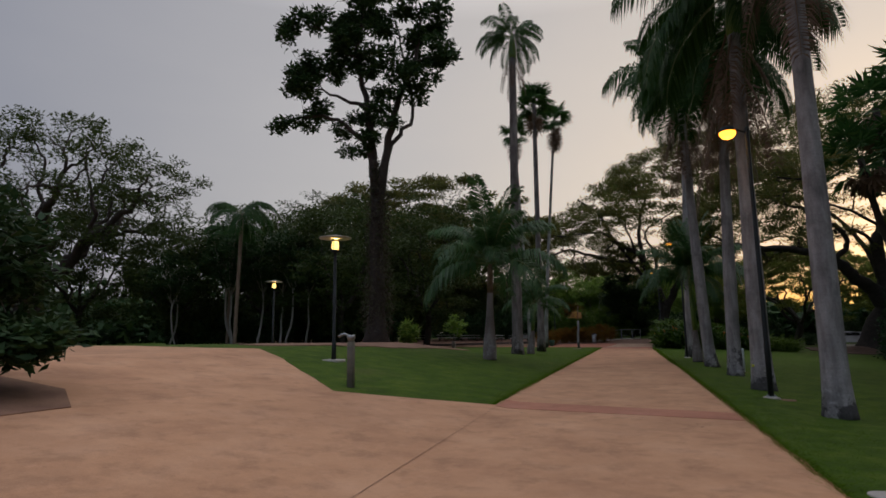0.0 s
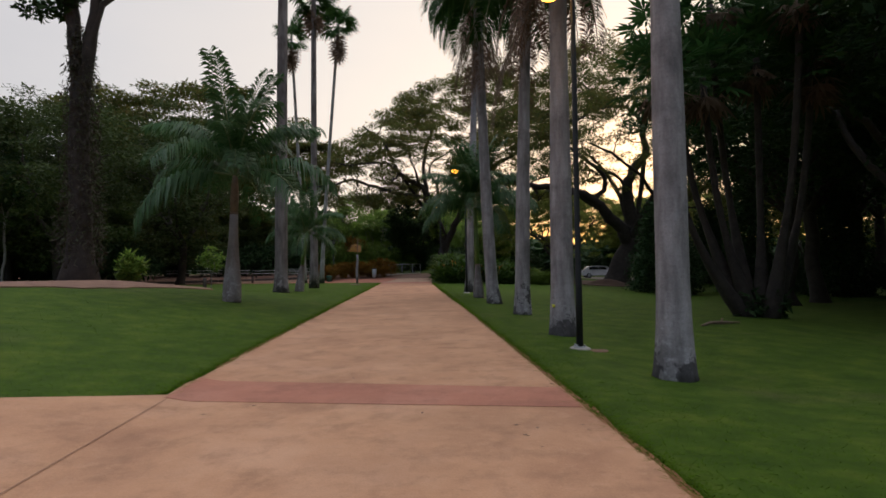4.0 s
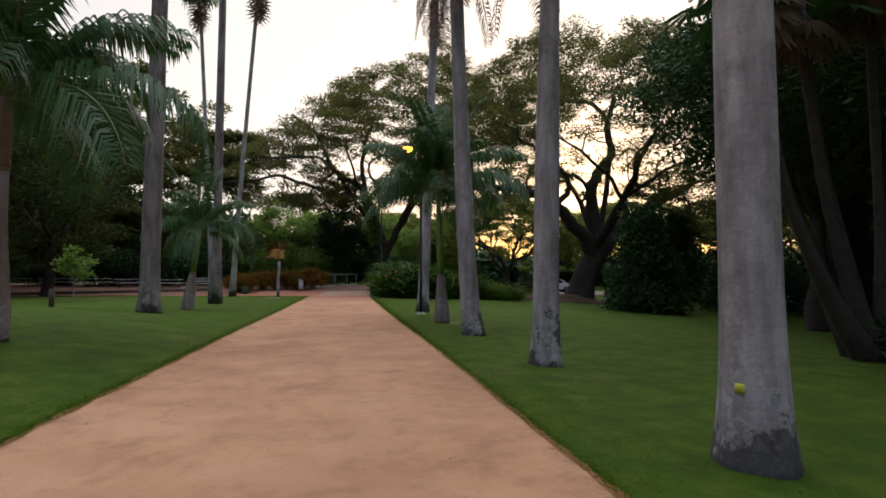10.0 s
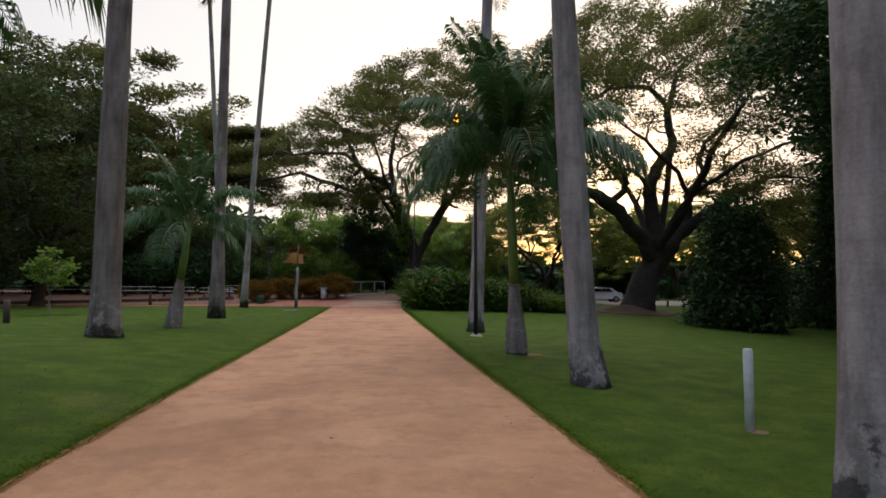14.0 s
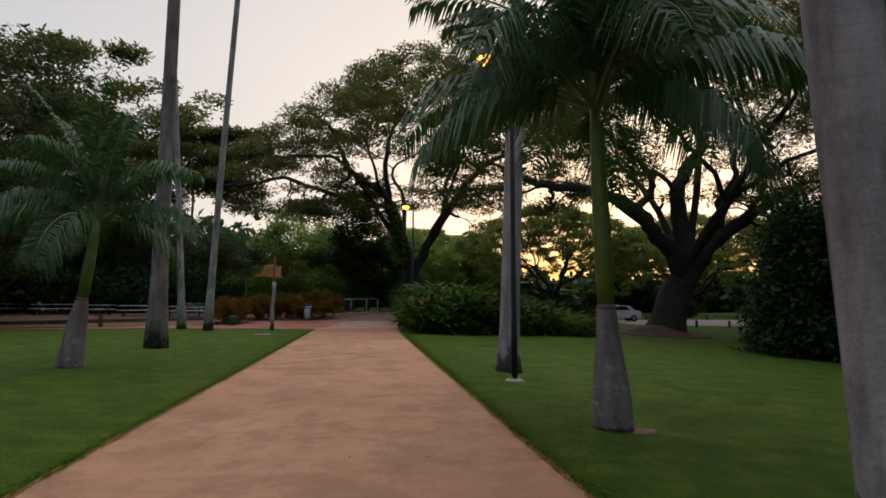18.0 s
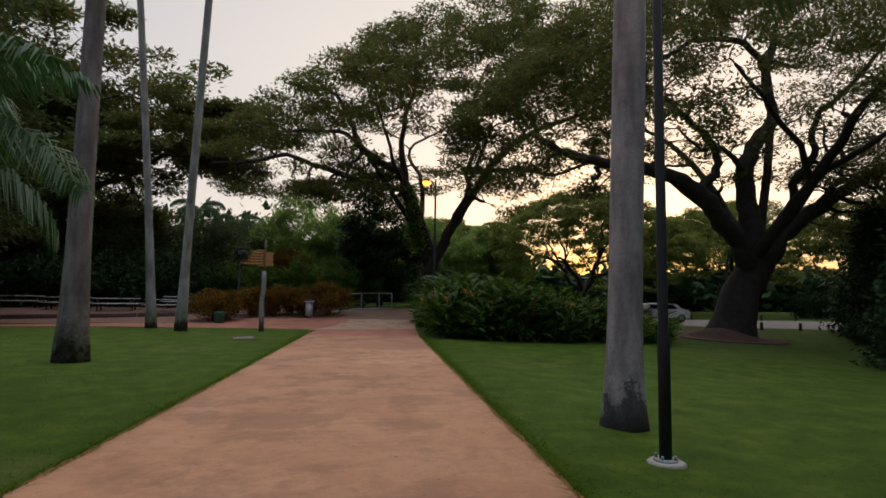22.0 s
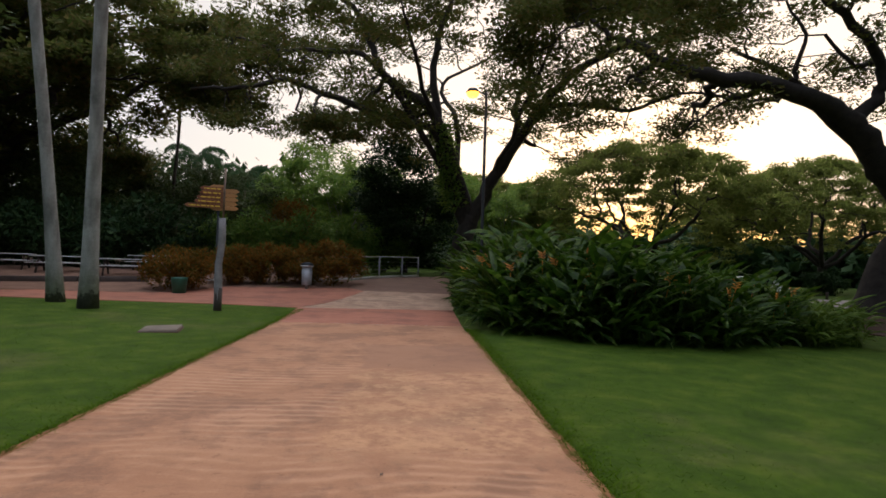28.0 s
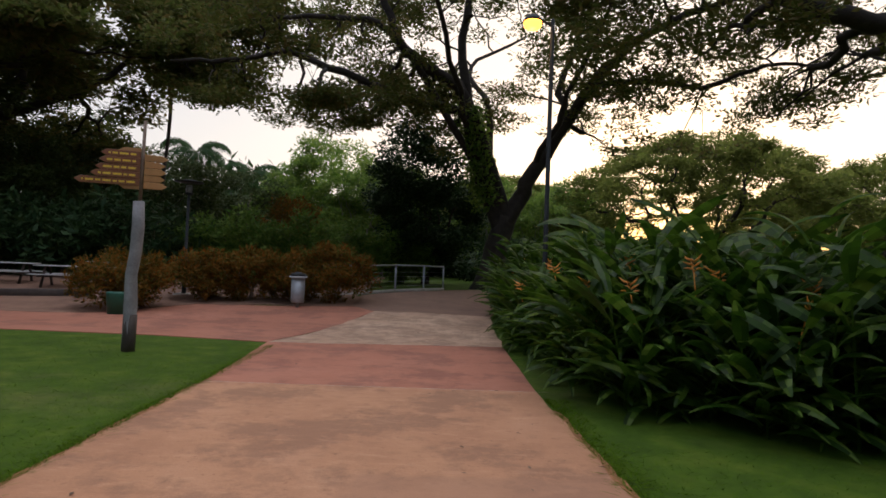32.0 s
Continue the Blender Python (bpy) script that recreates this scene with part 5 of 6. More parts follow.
def fan_head(n, stalk, blade, el0, el1, sag):
    """A head of round fan leaves, each of narrow fingers spread at the end of a stalk."""
    qs = []
    for k in range(n):
        az, el = k * 2.39996, radians(el0 + (el1 - el0) * (k / n))
        w = Vector((math.cos(az) * math.cos(el), math.sin(az) * math.cos(el), math.sin(el)))
        side = w.cross(Vector((0, 0, 1))).normalized()
        up = side.cross(w)
        p = w * stalk * (0.8 + 0.4 * rng.random())
        qs.append([tuple(side * 0.012), tuple(p + side * 0.012), tuple(p - side * 0.012), tuple(-side * 0.012)])
        for j in range(9):
            a = radians(-100 + 25 * j)
            d = w * math.cos(a) + side * math.sin(a) - Vector((0, 0, sag * (0.4 + 0.6 * abs(math.sin(a)))))
            L = blade * (0.85 + 0.3 * rng.random()) * (0.72 + 0.28 * math.cos(a))
            wide = (side * math.cos(a) - w * math.sin(a)) * blade * 0.09
            qs.append([tuple(p), tuple(p + d * L * 0.55 + wide), tuple(p + d * L), tuple(p + d * L * 0.55 - wide + up * 0.03)])
    return np.array(qs, float)


FANS = quads_mesh("fan_leaves", fan_head(30, 0.95, 0.75, 85, -35, 0.25))
FANS.materials.append(FROND)
SKIRT = quads_mesh("dead_skirt", fan_head(16, 0.7, 0.6, -30, -75, 0.5))
SKIRT.materials.append(DEADFROND)
cluster = thing("fan_palm_clump", 13.0, 25.3, "dark clump of leaning fan palms on the lawn", "palm tree")
for k, (dx, dy, h) in enumerate([(-3.9, -0.6, 8.4), (-1.7, 0.4, 8.8), (0.5, 0.6, 9.6), (1.9, -0.4, 8.9), (3.0, 1.0, 10.4), (-2.4, 1.6, 11.0), (1.0, -1.2, 11.4), (-0.6, 1.8, 12.4)]):
    foot = Vector((0.12 * dx, 0.25 * dy, -0.2))
    pts = smooth_way([foot, (0.42 * dx, 0.4 * dy, 0.16 * h), (0.72 * dx, 0.7 * dy, 0.42 * h), (0.9 * dx, 0.9 * dy, 0.72 * h), (dx, dy, h)], 3)
    g = Geo()
    g.tube(pts, [0.36 - 0.24 * min(1, i / 5) for i in range(len(pts))], 10)
    part("stem", g, BARK, cluster)
    hd = new("fan_leaves", FANS)
    hd.parent = cluster
    hd.matrix_basis = Matrix.Translation((dx, dy, h)) @ pose(0, 0, 0, 5 * dy, 4 * dx, 40 * k) @ Matrix.Scale(1.05 + 0.25 * ((k * 0.7) % 1), 4)
    sk = new("dead_skirt", SKIRT)
    sk.parent = hd
    sk.matrix_basis = pose(0, 0, -0.2, 0, 0, 20)
base_leaves = quads_mesh("clump_leaves", leaf_quads([(0.5 * math.cos(i), 0.5 * math.sin(i * 1.7), 0.3 + 0.04 * i) for i in range(10)], 0.4, 50, 0.4, 0.1, 0.25, 0.3, 1.0))
part("undergrowth", base_leaves, DARKLEAF, cluster)


# Distant palms
def distant_palm(x, y, h, s, label):
    ob = thing("distant_palm", x, y, label, "palm tree", "palms of the clearing")
    g = Geo()
    g.tube(bent(h, (0.3, 0)), [0.16] * 15, 10)
    part("trunk", g, BROWNSHEATH, ob)
    for k in range(15):
        ROYAL_FRONDS.hang(ob, Vector((0.3, 0, h)), (1, 2, 3, 2)[k % 4], k * 137.5, s)
    return ob


distant_palm(-19.6, 96, 10.2, 1.0, "palm with arching fronds above the clearing")
distant_palm(-17.2, 104, 9.8, 1.0, "palm with arching fronds above the clearing")
distant_palm(22.5, 140, 15, 1.2, "far palm seen over the trees")
distant_palm(-33, 43, 12.5, 1.1, "tall palm at the wood's edge")
distant_palm(-37, 47, 11.5, 1.0, "tall palm at the wood's edge")


# Shrubs
def shrub(name, x, y, r, h, material, per, size, label, n=42, group="", droop=0.0):
    ob = thing(name, x, y, label, "shrub", group)
    T = ball_targets(n, r, 0.15, h)
    T[:, 2] = np.maximum(T[:, 2], 0.18)
    g, tips = Geo(), []
    grow(g, tips, (0, 0, -0.05), T, 0.05, 6, 0.15, 0.05)
    part("stem", g, BROWNSHEATH, ob)
    part("foliage", quads_mesh("foliage", leaf_quads(T, r * 0.32, per, size, 0.2, 0.3, droop, 0.9)), material, ob)
    return ob


for x, y, r, h in [(-8.3, 64.1, 1.15, 1.6), (-6.9, 66.5, 1.2, 1.55), (-5.3, 66.7, 1.15, 1.6), (-4.0, 66.9, 1.05, 1.55), (-2.5, 67.1, 1.2, 1.85)]:
    shrub("rust_shrub", x, y, r, h, RUSTLEAF, 150, 0.16, "feathery rust-brown and green shrub beside the path", 44, "rust-coloured shrubs", -0.3)
shrub("green_shrub", -11.7, 31.0, 0.5, 1.3, BRIGHTLEAF, 50, 0.3, "yellow-green shrub at the foot of the vine-clad tree", 24)
under = shrub("undergrowth_bush", -24, 54, 2.6, 3.6, DARKLEAF, 90, 0.42, "dark undergrowth bush at the wood's edge", 40, "undergrowth of the wood")
for k, (x, y, s) in enumerate([(-29, 53.5, 1), (-34, 51, 1.1), (-39, 49, 1), (-44.5, 51, 1.2), (-52, 40, 1.0), (-42, 58, 0.7), (-33, 62, 1.1), (-33, 58, 1.2), (-29, 77.5, 0.9), (-36, 77, 1.2), (-16.5, 75, 1.05), (-13.6, 75.6, 1.15), (-19.5, 74.8, 1.0), (-22.5, 73.5, 1.0), (5.4, 88, 0.9), (8, 92, 1.1), (18.5, 70, 0.35), (28.6, 62.2, 0.40), (34, 66, 0.3), (38, 90, 0.6), (46, 88, 0.8), (30, 100, 0.9), (20, 104, 1.0), (14, 100, 0.9), (52, 92, 0.8), (60, 84, 0.9), (23.6, 54, 0.6), (30, 49, 0.7), (31.5, 55, 0.9), (36, 58, 1.0), (35, 43, 0.8), (41, 38, 0.9), (-58, 30, 1.2), (-60, 14, 1.2), (-48, 34, 0.8)]):
    copy_thing(under, pose(x, y, ground_z(x, y), 0, 0, 53 * k) @ Matrix.Scale(s, 4))
leafy = shrub("leafy_bush", -8.5, 75.2, 1.9, 3.4, MIDLEAF, 110, 0.34, "mid-green leafy bush behind the rust shrubs", 40, "leafy bushes behind the fence")
for k, (x, y, s) in enumerate([(-11.0, 76.4, 0.9), (-5.8, 76.0, 1.0), (-3.4, 79.0, 1.0), (-6.2, 81.5, 1.1), (-0.8, 83, 0.9)]):
    copy_thing(leafy, pose(x, y, ground_z(x, y), 0, 0, 47 * k) @ Matrix.Scale(s, 4))
# the sapling on the lawn and the tree in the planter
make_tree("sapling", -13.8, 47, "young sapling with pale-green new leaves", ball_targets(26, 0.9, 1.0, 2.9), 0.9, 0.035, (0, 0), "sapling_leaves", BRIGHTLEAF, PALEBARK, 34, 0.3, 0.24, 4, 0.1, 0.02, roots=0.2)
planter_tree = make_tree("planter_tree", -9.3, 5.7, "slender bushy tree rising from a mulched bed in the paving", np.concatenate([ball_targets(50, 1.25, 0.8, 3.4), ball_targets(18, 0.7, 0.3, 1.0, (1.2, 0.2))]), 1.0, 0.06, (0.05, 0), "planter_leaves", DARKLEAF, PALEBARK, 110, 0.5, 0.2, 4, 0.15, 0.03, droop=0.2, roots=0.3)
sheet("planting_bed", [(-6.95, 4.2), (-6.88, 6.0), (-8.0, 6.8), (-10.6, 6.8), (-10.6, 4.2)], 0.03, MULCH, "square brown mulch bed cut into the paving", "planting bed")


# The heliconia bed beside the walk
def blade_leaf(length, width, el, arch, twist):
    """A broad banana-like leaf: stalk, then a blade of paired panels, bending over."""
    qs, p = [], Vector((0, 0, 0))
    a = el
    side = Vector((0, 1, 0))
    n = 7
    stalk = 0.14
    prev = None
    for i in range(n + 1):
        s = i / n
        w = Vector((math.cos(radians(a)), 0, math.sin(radians(a))))
        if i == 0:
            q = p + w * length * stalk
            qs.append([tuple(p + side * 0.012), tuple(q + side * 0.012), tuple(q - side * 0.012), tuple(p - side * 0.012)])
            p = q
        wid = width * math.sin(math.pi * min(0.97, 0.10 + 0.9 * s)) ** 0.7
        up = w.cross(side) * -0.22 * wid
        row = (p + side * wid + up, p.copy(), p - side * wid + up)
        if prev:
            qs.append([tuple(prev[0]), tuple(row[0]), tuple(row[1]), tuple(prev[1])])
            qs.append([tuple(prev[1]), tuple(row[1]), tuple(row[2]), tuple(prev[2])])
        prev = row
        p = p + w * length * (1 - stalk) / n
        a -= arch / n
    m = pose(0, 0, 0, twist, 0, 0)
    return np.array([[tuple(m @ Vector(v)) for v in q] for q in qs])


def cane_mesh(tall, broad, material):
    """A leafy cane: broad leaves set one over another up a leaning stalk."""
    foot = Vector((0.22, 0, 0))
    high = tall * (0.55 + 0.5 * rng.random())
    lean = 0.12 + 0.22 * rng.random()
    top = foot + Vector((lean * high, 0, high))
    s = Vector((0, 0.014, 0))
    out = [np.array([[tuple(foot - s), tuple(foot + s), tuple(top + s * 0.5), tuple(top - s * 0.5)]])]
    for j in range(10):
        h = 0.04 + 0.96 * j / 9
        p = foot.lerp(top, h)
        q = blade_leaf(0.70 + 0.50 * rng.random(), broad * (0.058 + 0.034 * rng.random()), 24 + 28 * rng.random() + 18 * h, 35 + 75 * rng.random(), rng.random() * 80 - 40)
        a = (0 if j % 2 else math.pi) + rng.normal() * 0.7
        c, sn = math.cos(a), math.sin(a)
        out.append(q @ np.array([[c, sn, 0], [-sn, c, 0], [0, 0, 1]]) + np.array(tuple(p)))
    me = quads_mesh("leafy_cane", np.concatenate(out))
    me.materials.append(material)
    return me


CANES = [[cane_mesh(t, w, m) for _ in range(7)] for t, w, m in ((1.5, 1.0, BANANA), (1.75, 1.0, BANANA), (2.0, 1.1, BANANA), (1.15, 0.75, BANANA), (1.75, 0.75, GINGERLEAF))]


def flower_geo():
    g = Geo()
    g.tube([(0, 0, -0.5), (0, 0, 0), (0.02, 0, 0.12), (0.05, 0, 0.24)], [0.008, 0.01, 0.01, 0.004], 5)
    for k in range(6):
        s = 1 if k % 2 else -1
        z = 0.02 + 0.035 * k
        g.tube([(0, 0, z), (s * 0.08, 0.01, z + 0.03), (s * 0.16, 0.015, z + 0.02 + 0.02 * k)], [0.014, 0.018, 0.002], 5)
    return g.mesh("flower")


BLOOM = flower_geo()
BLOOM.materials.append(FLOWER)
bed = [(2.75, 54.9), (3.5, 53.5), (5.0, 52.7), (6.6, 52.2), (9.0, 53.2), (11.8, 54.6), (13.9, 56.4), (14.3, 58.4), (9.0, 60.5), (5.5, 63), (4.2, 67), (3.1, 66), (2.7, 60)]


def inside(x, y, poly):
    hit = False
    for (x0, y0), (x1, y1) in zip(poly, poly[1:] + poly[:1]):
        if (y0 > y) != (y1 > y) and x < (x1 - x0) * (y - y0) / (y1 - y0) + x0:
            hit = not hit
    return hit


spots, k = [], 0
for gx in np.arange(2.6, 15.0, 0.62):
    for gy in np.arange(52.0, 67.5, 0.62):
        x, y = gx + 0.4 * (rng.random() - 0.5), gy + 0.4 * (rng.random() - 0.5)
        if inside(x, y, bed) and inside(x - 0.0, y + 0.15, bed):
            spots.append((x, y))
for k, (x, y) in enumerate(spots):
    ginger = x > 10.6 + 0.5 * math.sin(3 * y)
    ob = thing("ginger_plant" if ginger else "heliconia_plant", x, y, "yellow-green ginger plant with narrow leaves" if ginger else "dark-green heliconia plant with broad glossy leaves", "plant", "heliconia bed beside the walk", rng.random() * 360)
    tall = (0.88 + 0.22 * rng.random()) * (1 - 0.042 * max(0, x - 5.5)) * (0.86 if y < 55.6 and x > 5.2 else 1.0)
    sort = 4 if ginger else (k * 7) % 3 if x > 3.4 else 3 if x < 3.1 else 0
    for q in range(7):
        lf = new("leafy_cane", CANES[sort][(q * 3 + k) % 7])
        lf.parent = ob
        lf.matrix_basis = pose(0, 0, 0, 0, 0, q * 137.5 + 31 * k) @ Matrix.Scale(tall, 4)
    if not ginger and (k % 3 == 0 or (y < 54.6 and k % 2)):
        fl = new("flower", BLOOM)
        fl.parent = ob
        fl.matrix_basis = pose(0.25, 0.1, tall * (1.35 + 0.5 * rng.random()), 10, 12, 60) @ Matrix.Scale(0.85, 4)
        fl["label"] = "orange heliconia bract"


# Signpost
def signpost(x, y):
    ob = thing("signpost", x, y, "crooked grey log post carrying stacked wooden finger boards", "signpost")
    g = Geo()
    g.tube([(0, 0, -0.2), (0.0, 0, 0.3), (-0.01, 0.02, 0.8), (-0.02, 0, 1.3), (0.03, 0.02, 1.7), (0.06, 0, 2.1), (0.05, 0, 2.57)], [0.105, 0.10, 0.11, 0.095, 0.095, 0.10, 0.092], 12, True, lambda a, i: 1 + 0.08 * math.sin(3 * a + i))
    part("log", g, GREYWOOD, ob)
    g = Geo()
    g.tube([(0, 0, -0.1), (0.01, 0, 0.3), (0.0, 0.02, 0.62)], [0.111, 0.106, 0.111], 12)
    part("tarred_foot", g, DARKWOOD, ob, "dark tarred foot")
    g = Geo()
    g.tube([(0.06, 0, 2.5), (0.08, 0, 3.97)], [0.032, 0.028], 8)
    part("rod", g, BROWNSHEATH, ob, "rusty steel rod")
    # each finger: bearing, length, height
    for rz, length, z, dark in [(197, 0.64, 3.74, 1), (198, 0.66, 3.62, 1), (196, 0.72, 3.50, 1), (199, 0.78, 3.38, 1), (197, 1.02, 3.26, 1), (188, 0.40, 3.80, 0), (190, 0.36, 3.68, 0), (187, 0.40, 3.56, 0), (189, 0.38, 3.44, 0), (188, 0.40, 3.32, 0), (190, 0.36, 3.20, 0), (24, 0.40, 3.70, 0), (26, 0.36, 3.58, 0), (22, 0.38, 3.46, 0), (25, 0.36, 3.34, 0), (23, 0.40, 3.22, 0)]:
        m = pose(0.07, 0, z - 0.37, 0, 0, rz)
        bm = bmesh.new()
        w, t = 0.056, 0.02
        pts = [(0.03, -w), (length - 0.09, -w), (length, 0.0), (length - 0.09, w), (0.03, w)]
        f = bm.faces.new([bm.verts.new((px, -t, pz)) for px, pz in pts])
        ex = bmesh.ops.extrude_face_region(bm, geom=[f])
        for v in ex["geom"]:
            if isinstance(v, bmesh.types.BMVert):
                v.co.y += 2 * t
        bmesh.ops.recalc_face_normals(bm, faces=bm.faces[:])
        bmesh.ops.bevel(bm, geom=list(bm.edges), offset=0.004, segments=1, affect="EDGES")
        me = bpy.data.meshes.new("finger_board")
        bm.to_mesh(me)
        bm.free()
        b = part("finger_board", me, SIGNRED if dark else SIGNWOOD, ob, "dark finger board with yellow lettering" if dark else "tan varnished finger board")
        b.matrix_basis = m
        if not dark:
            continue
        g = Geo()
        px = 0.10
        while px < length - 0.14:
            run = 0.05 + 0.09 * rng.random()
            end = min(px + run, length - 0.12)
            for sd in (-1, 1):
                y0, y1 = (-t - 0.004, -t + 0.001) if sd < 0 else (t - 0.001, t + 0.004)
                g.box((px, y0, -0.016), (end, y1, 0.016))
            px = end + 0.03
        part("lettering", g, LETTER, b, "yellow carved lettering", False)
    return ob


signpost(-4.45, 57.0)


# Bin, fence, furniture
def litter_bin(x, y):
    ob = thing("litter_bin", x, y, "round steel litter bin with dark lid on a post", "bin")
    g = Geo()
    g.tube([(0, 0, -0.05), (0, 0, 0.2)], [0.05, 0.05], 10)
    part("post", g, GALV, ob)
    g = Geo()
    g.tube([(0, 0, 0.16), (0, 0, 0.2), (0, 0, 0.95)], [0.19, 0.21, 0.215], 24)
    part("body", g, GALV, ob)
    g = Geo()
    g.tube([(0, 0, 0.96), (0, 0, 1.0), (0, 0, 1.02)], [0.28, 0.28, 0.18], 24)
    part("rim", g, WHITEPAINT, ob, "pale rim")
    g = Geo()
    g.tube([(0, 0, 1.0), (0, 0, 1.08), (0, 0, 1.14)], [0.26, 0.24, 0.08], 24)
    part("lid", g, IRON, ob, "dark domed lid")


litter_bin(-3.47, 65.45)
shrubtub = thing("green_bin", -7.76, 62.9, "small green plastic tub among the shrubs", "bin")
g = Geo()
g.tube([(0, 0, -0.02), (0, 0, 0.55), (0, 0, 0.6)], [0.24, 0.29, 0.28], 18)
part("body", g, GREENPLASTIC, shrubtub)

fence = thing("fence", -4.6, 65.9, "grey steel post-and-rail fence with wires on a kerb", "fence", z=0)
ends = [(-4.2, 67.9), (-1.9, 69.8), (-0.7, 71.6), (0.5, 73.4), (1.45, 75.0)]
fx, fy = -4.6, 65.9
for x, y in ends:
    g = Geo()
    z = ground_z(x, y)
    g.box((x - fx - 0.04, y - fy - 0.04, z - 0.2), (x - fx + 0.04, y - fy + 0.04, z + 1.12), None, 0.008)
    part("post", g, GALV, fence)
for (x0, y0), (x1, y1) in zip(ends, ends[1:]):
    z0, z1 = ground_z(x0, y0), ground_z(x1, y1)
    g = Geo()
    g.tube([(x0 - fx, y0 - fy, z0 + 1.14), (x1 - fx, y1 - fy, z1 + 1.14)], [0.035, 0.035], 8)
    part("top_rail", g, GALV, fence)
    for h in (0.25, 0.45, 0.65, 0.85):
        g = Geo()
        g.tube([(x0 - fx, y0 - fy, z0 + h), (x1 - fx, y1 - fy, z1 + h)], [0.006, 0.006], 5)
        part("wire", g, GALV, fence)
    g = Geo()
    g.tube([(x0 - fx, y0 - fy, z0 + 0.03), (x1 - fx, y1 - fy, z1 + 0.03)], [0.11, 0.11], 4)
    part("kerb", g, CONCRETE, fence, "low grey concrete kerb")


def picnic_table(length):
    ob = thing("picnic_table", 0, 0, "pale slatted picnic table with two fixed benches", "picnic table", "picnic tables under the trees", z=0)
    for k in range(5):
        g = Geo()
        g.box((-length / 2, -0.36 + 0.145 * k, 0.72), (length / 2, -0.36 + 0.145 * k + 0.13, 0.76), None, 0.006)
        part("top_slat", g, PALEWOOD, ob)
    for sd in (-1, 1):
        for k in range(2):
            g = Geo()
            y0 = sd * 0.72 - 0.14 + 0.145 * k
            g.box((-length / 2, y0, 0.41), (length / 2, y0 + 0.13, 0.45), None, 0.006)
            part("bench_slat", g, PALEWOOD, ob)
    for x in (-length / 2 + 0.35, length / 2 - 0.35):
        for sd in (-1, 1):
            g = Geo()
            g.tube([(x, sd * 0.55, -0.05), (x, sd * 0.2, 0.72)], [0.05, 0.05], 4)
            part("leg", g, DARKWOOD, ob)
        g = Geo()
        g.box((x - 0.04, -0.86, 0.34), (x + 0.04, 0.86, 0.41), None, 0.006)
        part("crossbeam", g, DARKWOOD, ob)
    return ob


table = picnic_table(2.6)
spots_t = [(-12.3, 68.6, 14), (-15.6, 69.2, 12), (-18.9, 70.0, 15), (-22.3, 71.2, 12), (-26.0, 72.0, 16), (-30, 72.8, 12), (-12.6, 72.2, 12), (35.8, 54.8, -20), (33.0, 57.6, 30)]
table.matrix_basis = pose(spots_t[0][0], spots_t[0][1], ground_z(*spots_t[0][:2]) + 0.02, 0, 0, spots_t[0][2])
for x, y, rz in spots_t[1:]:
    copy_thing(table, pose(x, y, ground_z(x, y) + 0.02, 0, 0, rz))

shrub("flowering_bush", -7.2, 79.2, 1.6, 5.0, RUSTLEAF, 120, 0.22, "tall bush with orange flowers behind the leafy bushes", 44)

# timber edging before the tables
for k, (a, b) in enumerate([((-10.4, 66.3), (-12.9, 65.6)), ((-12.95, 65.6), (-15.6, 65.0)), ((-15.65, 65.0), (-19.0, 64.2)), ((-19.05, 64.2), (-23, 63.4)), ((-23.05, 63.4), (-28, 62.4)), ((-28.05, 62.4), (-34, 61.6))]):
    ob = thing("timber_sleeper", a[0], a[1], "dark timber edging sleeper along the bed", "edging", "timber edging")
    L = math.hypot(b[0] - a[0], b[1] - a[1])
    g = Geo()
    g.box((0, -0.11, -0.1), (L, 0.11, 0.24), pose(0, 0, 0, 0, math.degrees(-math.atan2(ground_z(*b) - ground_z(*a), L)), math.degrees(math.atan2(b[1] - a[1], b[0] - a[0]))), 0.02)
    part("sleeper", g, DARKWOOD, ob)


def marker_post(name, x, y, h, r, material, label, category="post"):
    ob = thing(name, x, y, label, category)
    g = Geo()
    g.tube([(0, 0, -0.2), (0, 0, h - 0.02), (0, 0, h)], [r, r, r * 0.8], 12)
    part("post", g, material, ob)
    return ob


marker_post("marker_post", 4.72, 26.0, 0.95, 0.055, WHITEPAINT, "short chalky grey-white marker post in the lawn")
for x, y in [(-15.0, 61.9), (-21.5, 52.6), (-12.3, 41.5)]:
    marker_post("bollard", x, y, 0.8, 0.11, DARKWOOD, "squat dark timber bollard beside the side path", "bollard")
viewer = thing("drinking_fountain", -5.42, 11.5, "slim weathered post with a shiny steel fitting on top", "fountain")
g = Geo()
g.box((-0.07, -0.07, -0.1), (0.07, 0.07, 1.0), None, 0.015)
part("post", g, MOSSWOOD, viewer)
g = Geo()
g.tube([(0, 0, 1.0), (0, 0, 1.08), (0, 0, 1.14)], [0.06, 0.10, 0.085], 16)
part("bowl", g, GALV, viewer)
g = Geo()
g.tube([(-0.05, 0, 1.12), (-0.16, -0.05, 1.16), (-0.27, -0.08, 1.10)], [0.025, 0.035, 0.035], 12)
part("spout", g, GALV, viewer)
cover = thing("pit_cover", 2.74, 6.6, "round pale concrete pit cover in the grass", "cover")
g = Geo()
g.tube([(0, 0, -0.05), (0, 0, 0.010), (0, 0, 0.016)], [0.15, 0.15, 0.138], 24)
part("lid", g, CONCRETE, cover)
drain = thing("drain_cover", -4.2, 52.76, "grey-brown concrete drain slab lying proud of the grass", "cover", rz=14)
g = Geo()
g.box((-0.35, -0.43, -0.05), (0.35, 0.43, 0.045), pose(0, 0, 0, 0, -2.0, 0), 0.012)
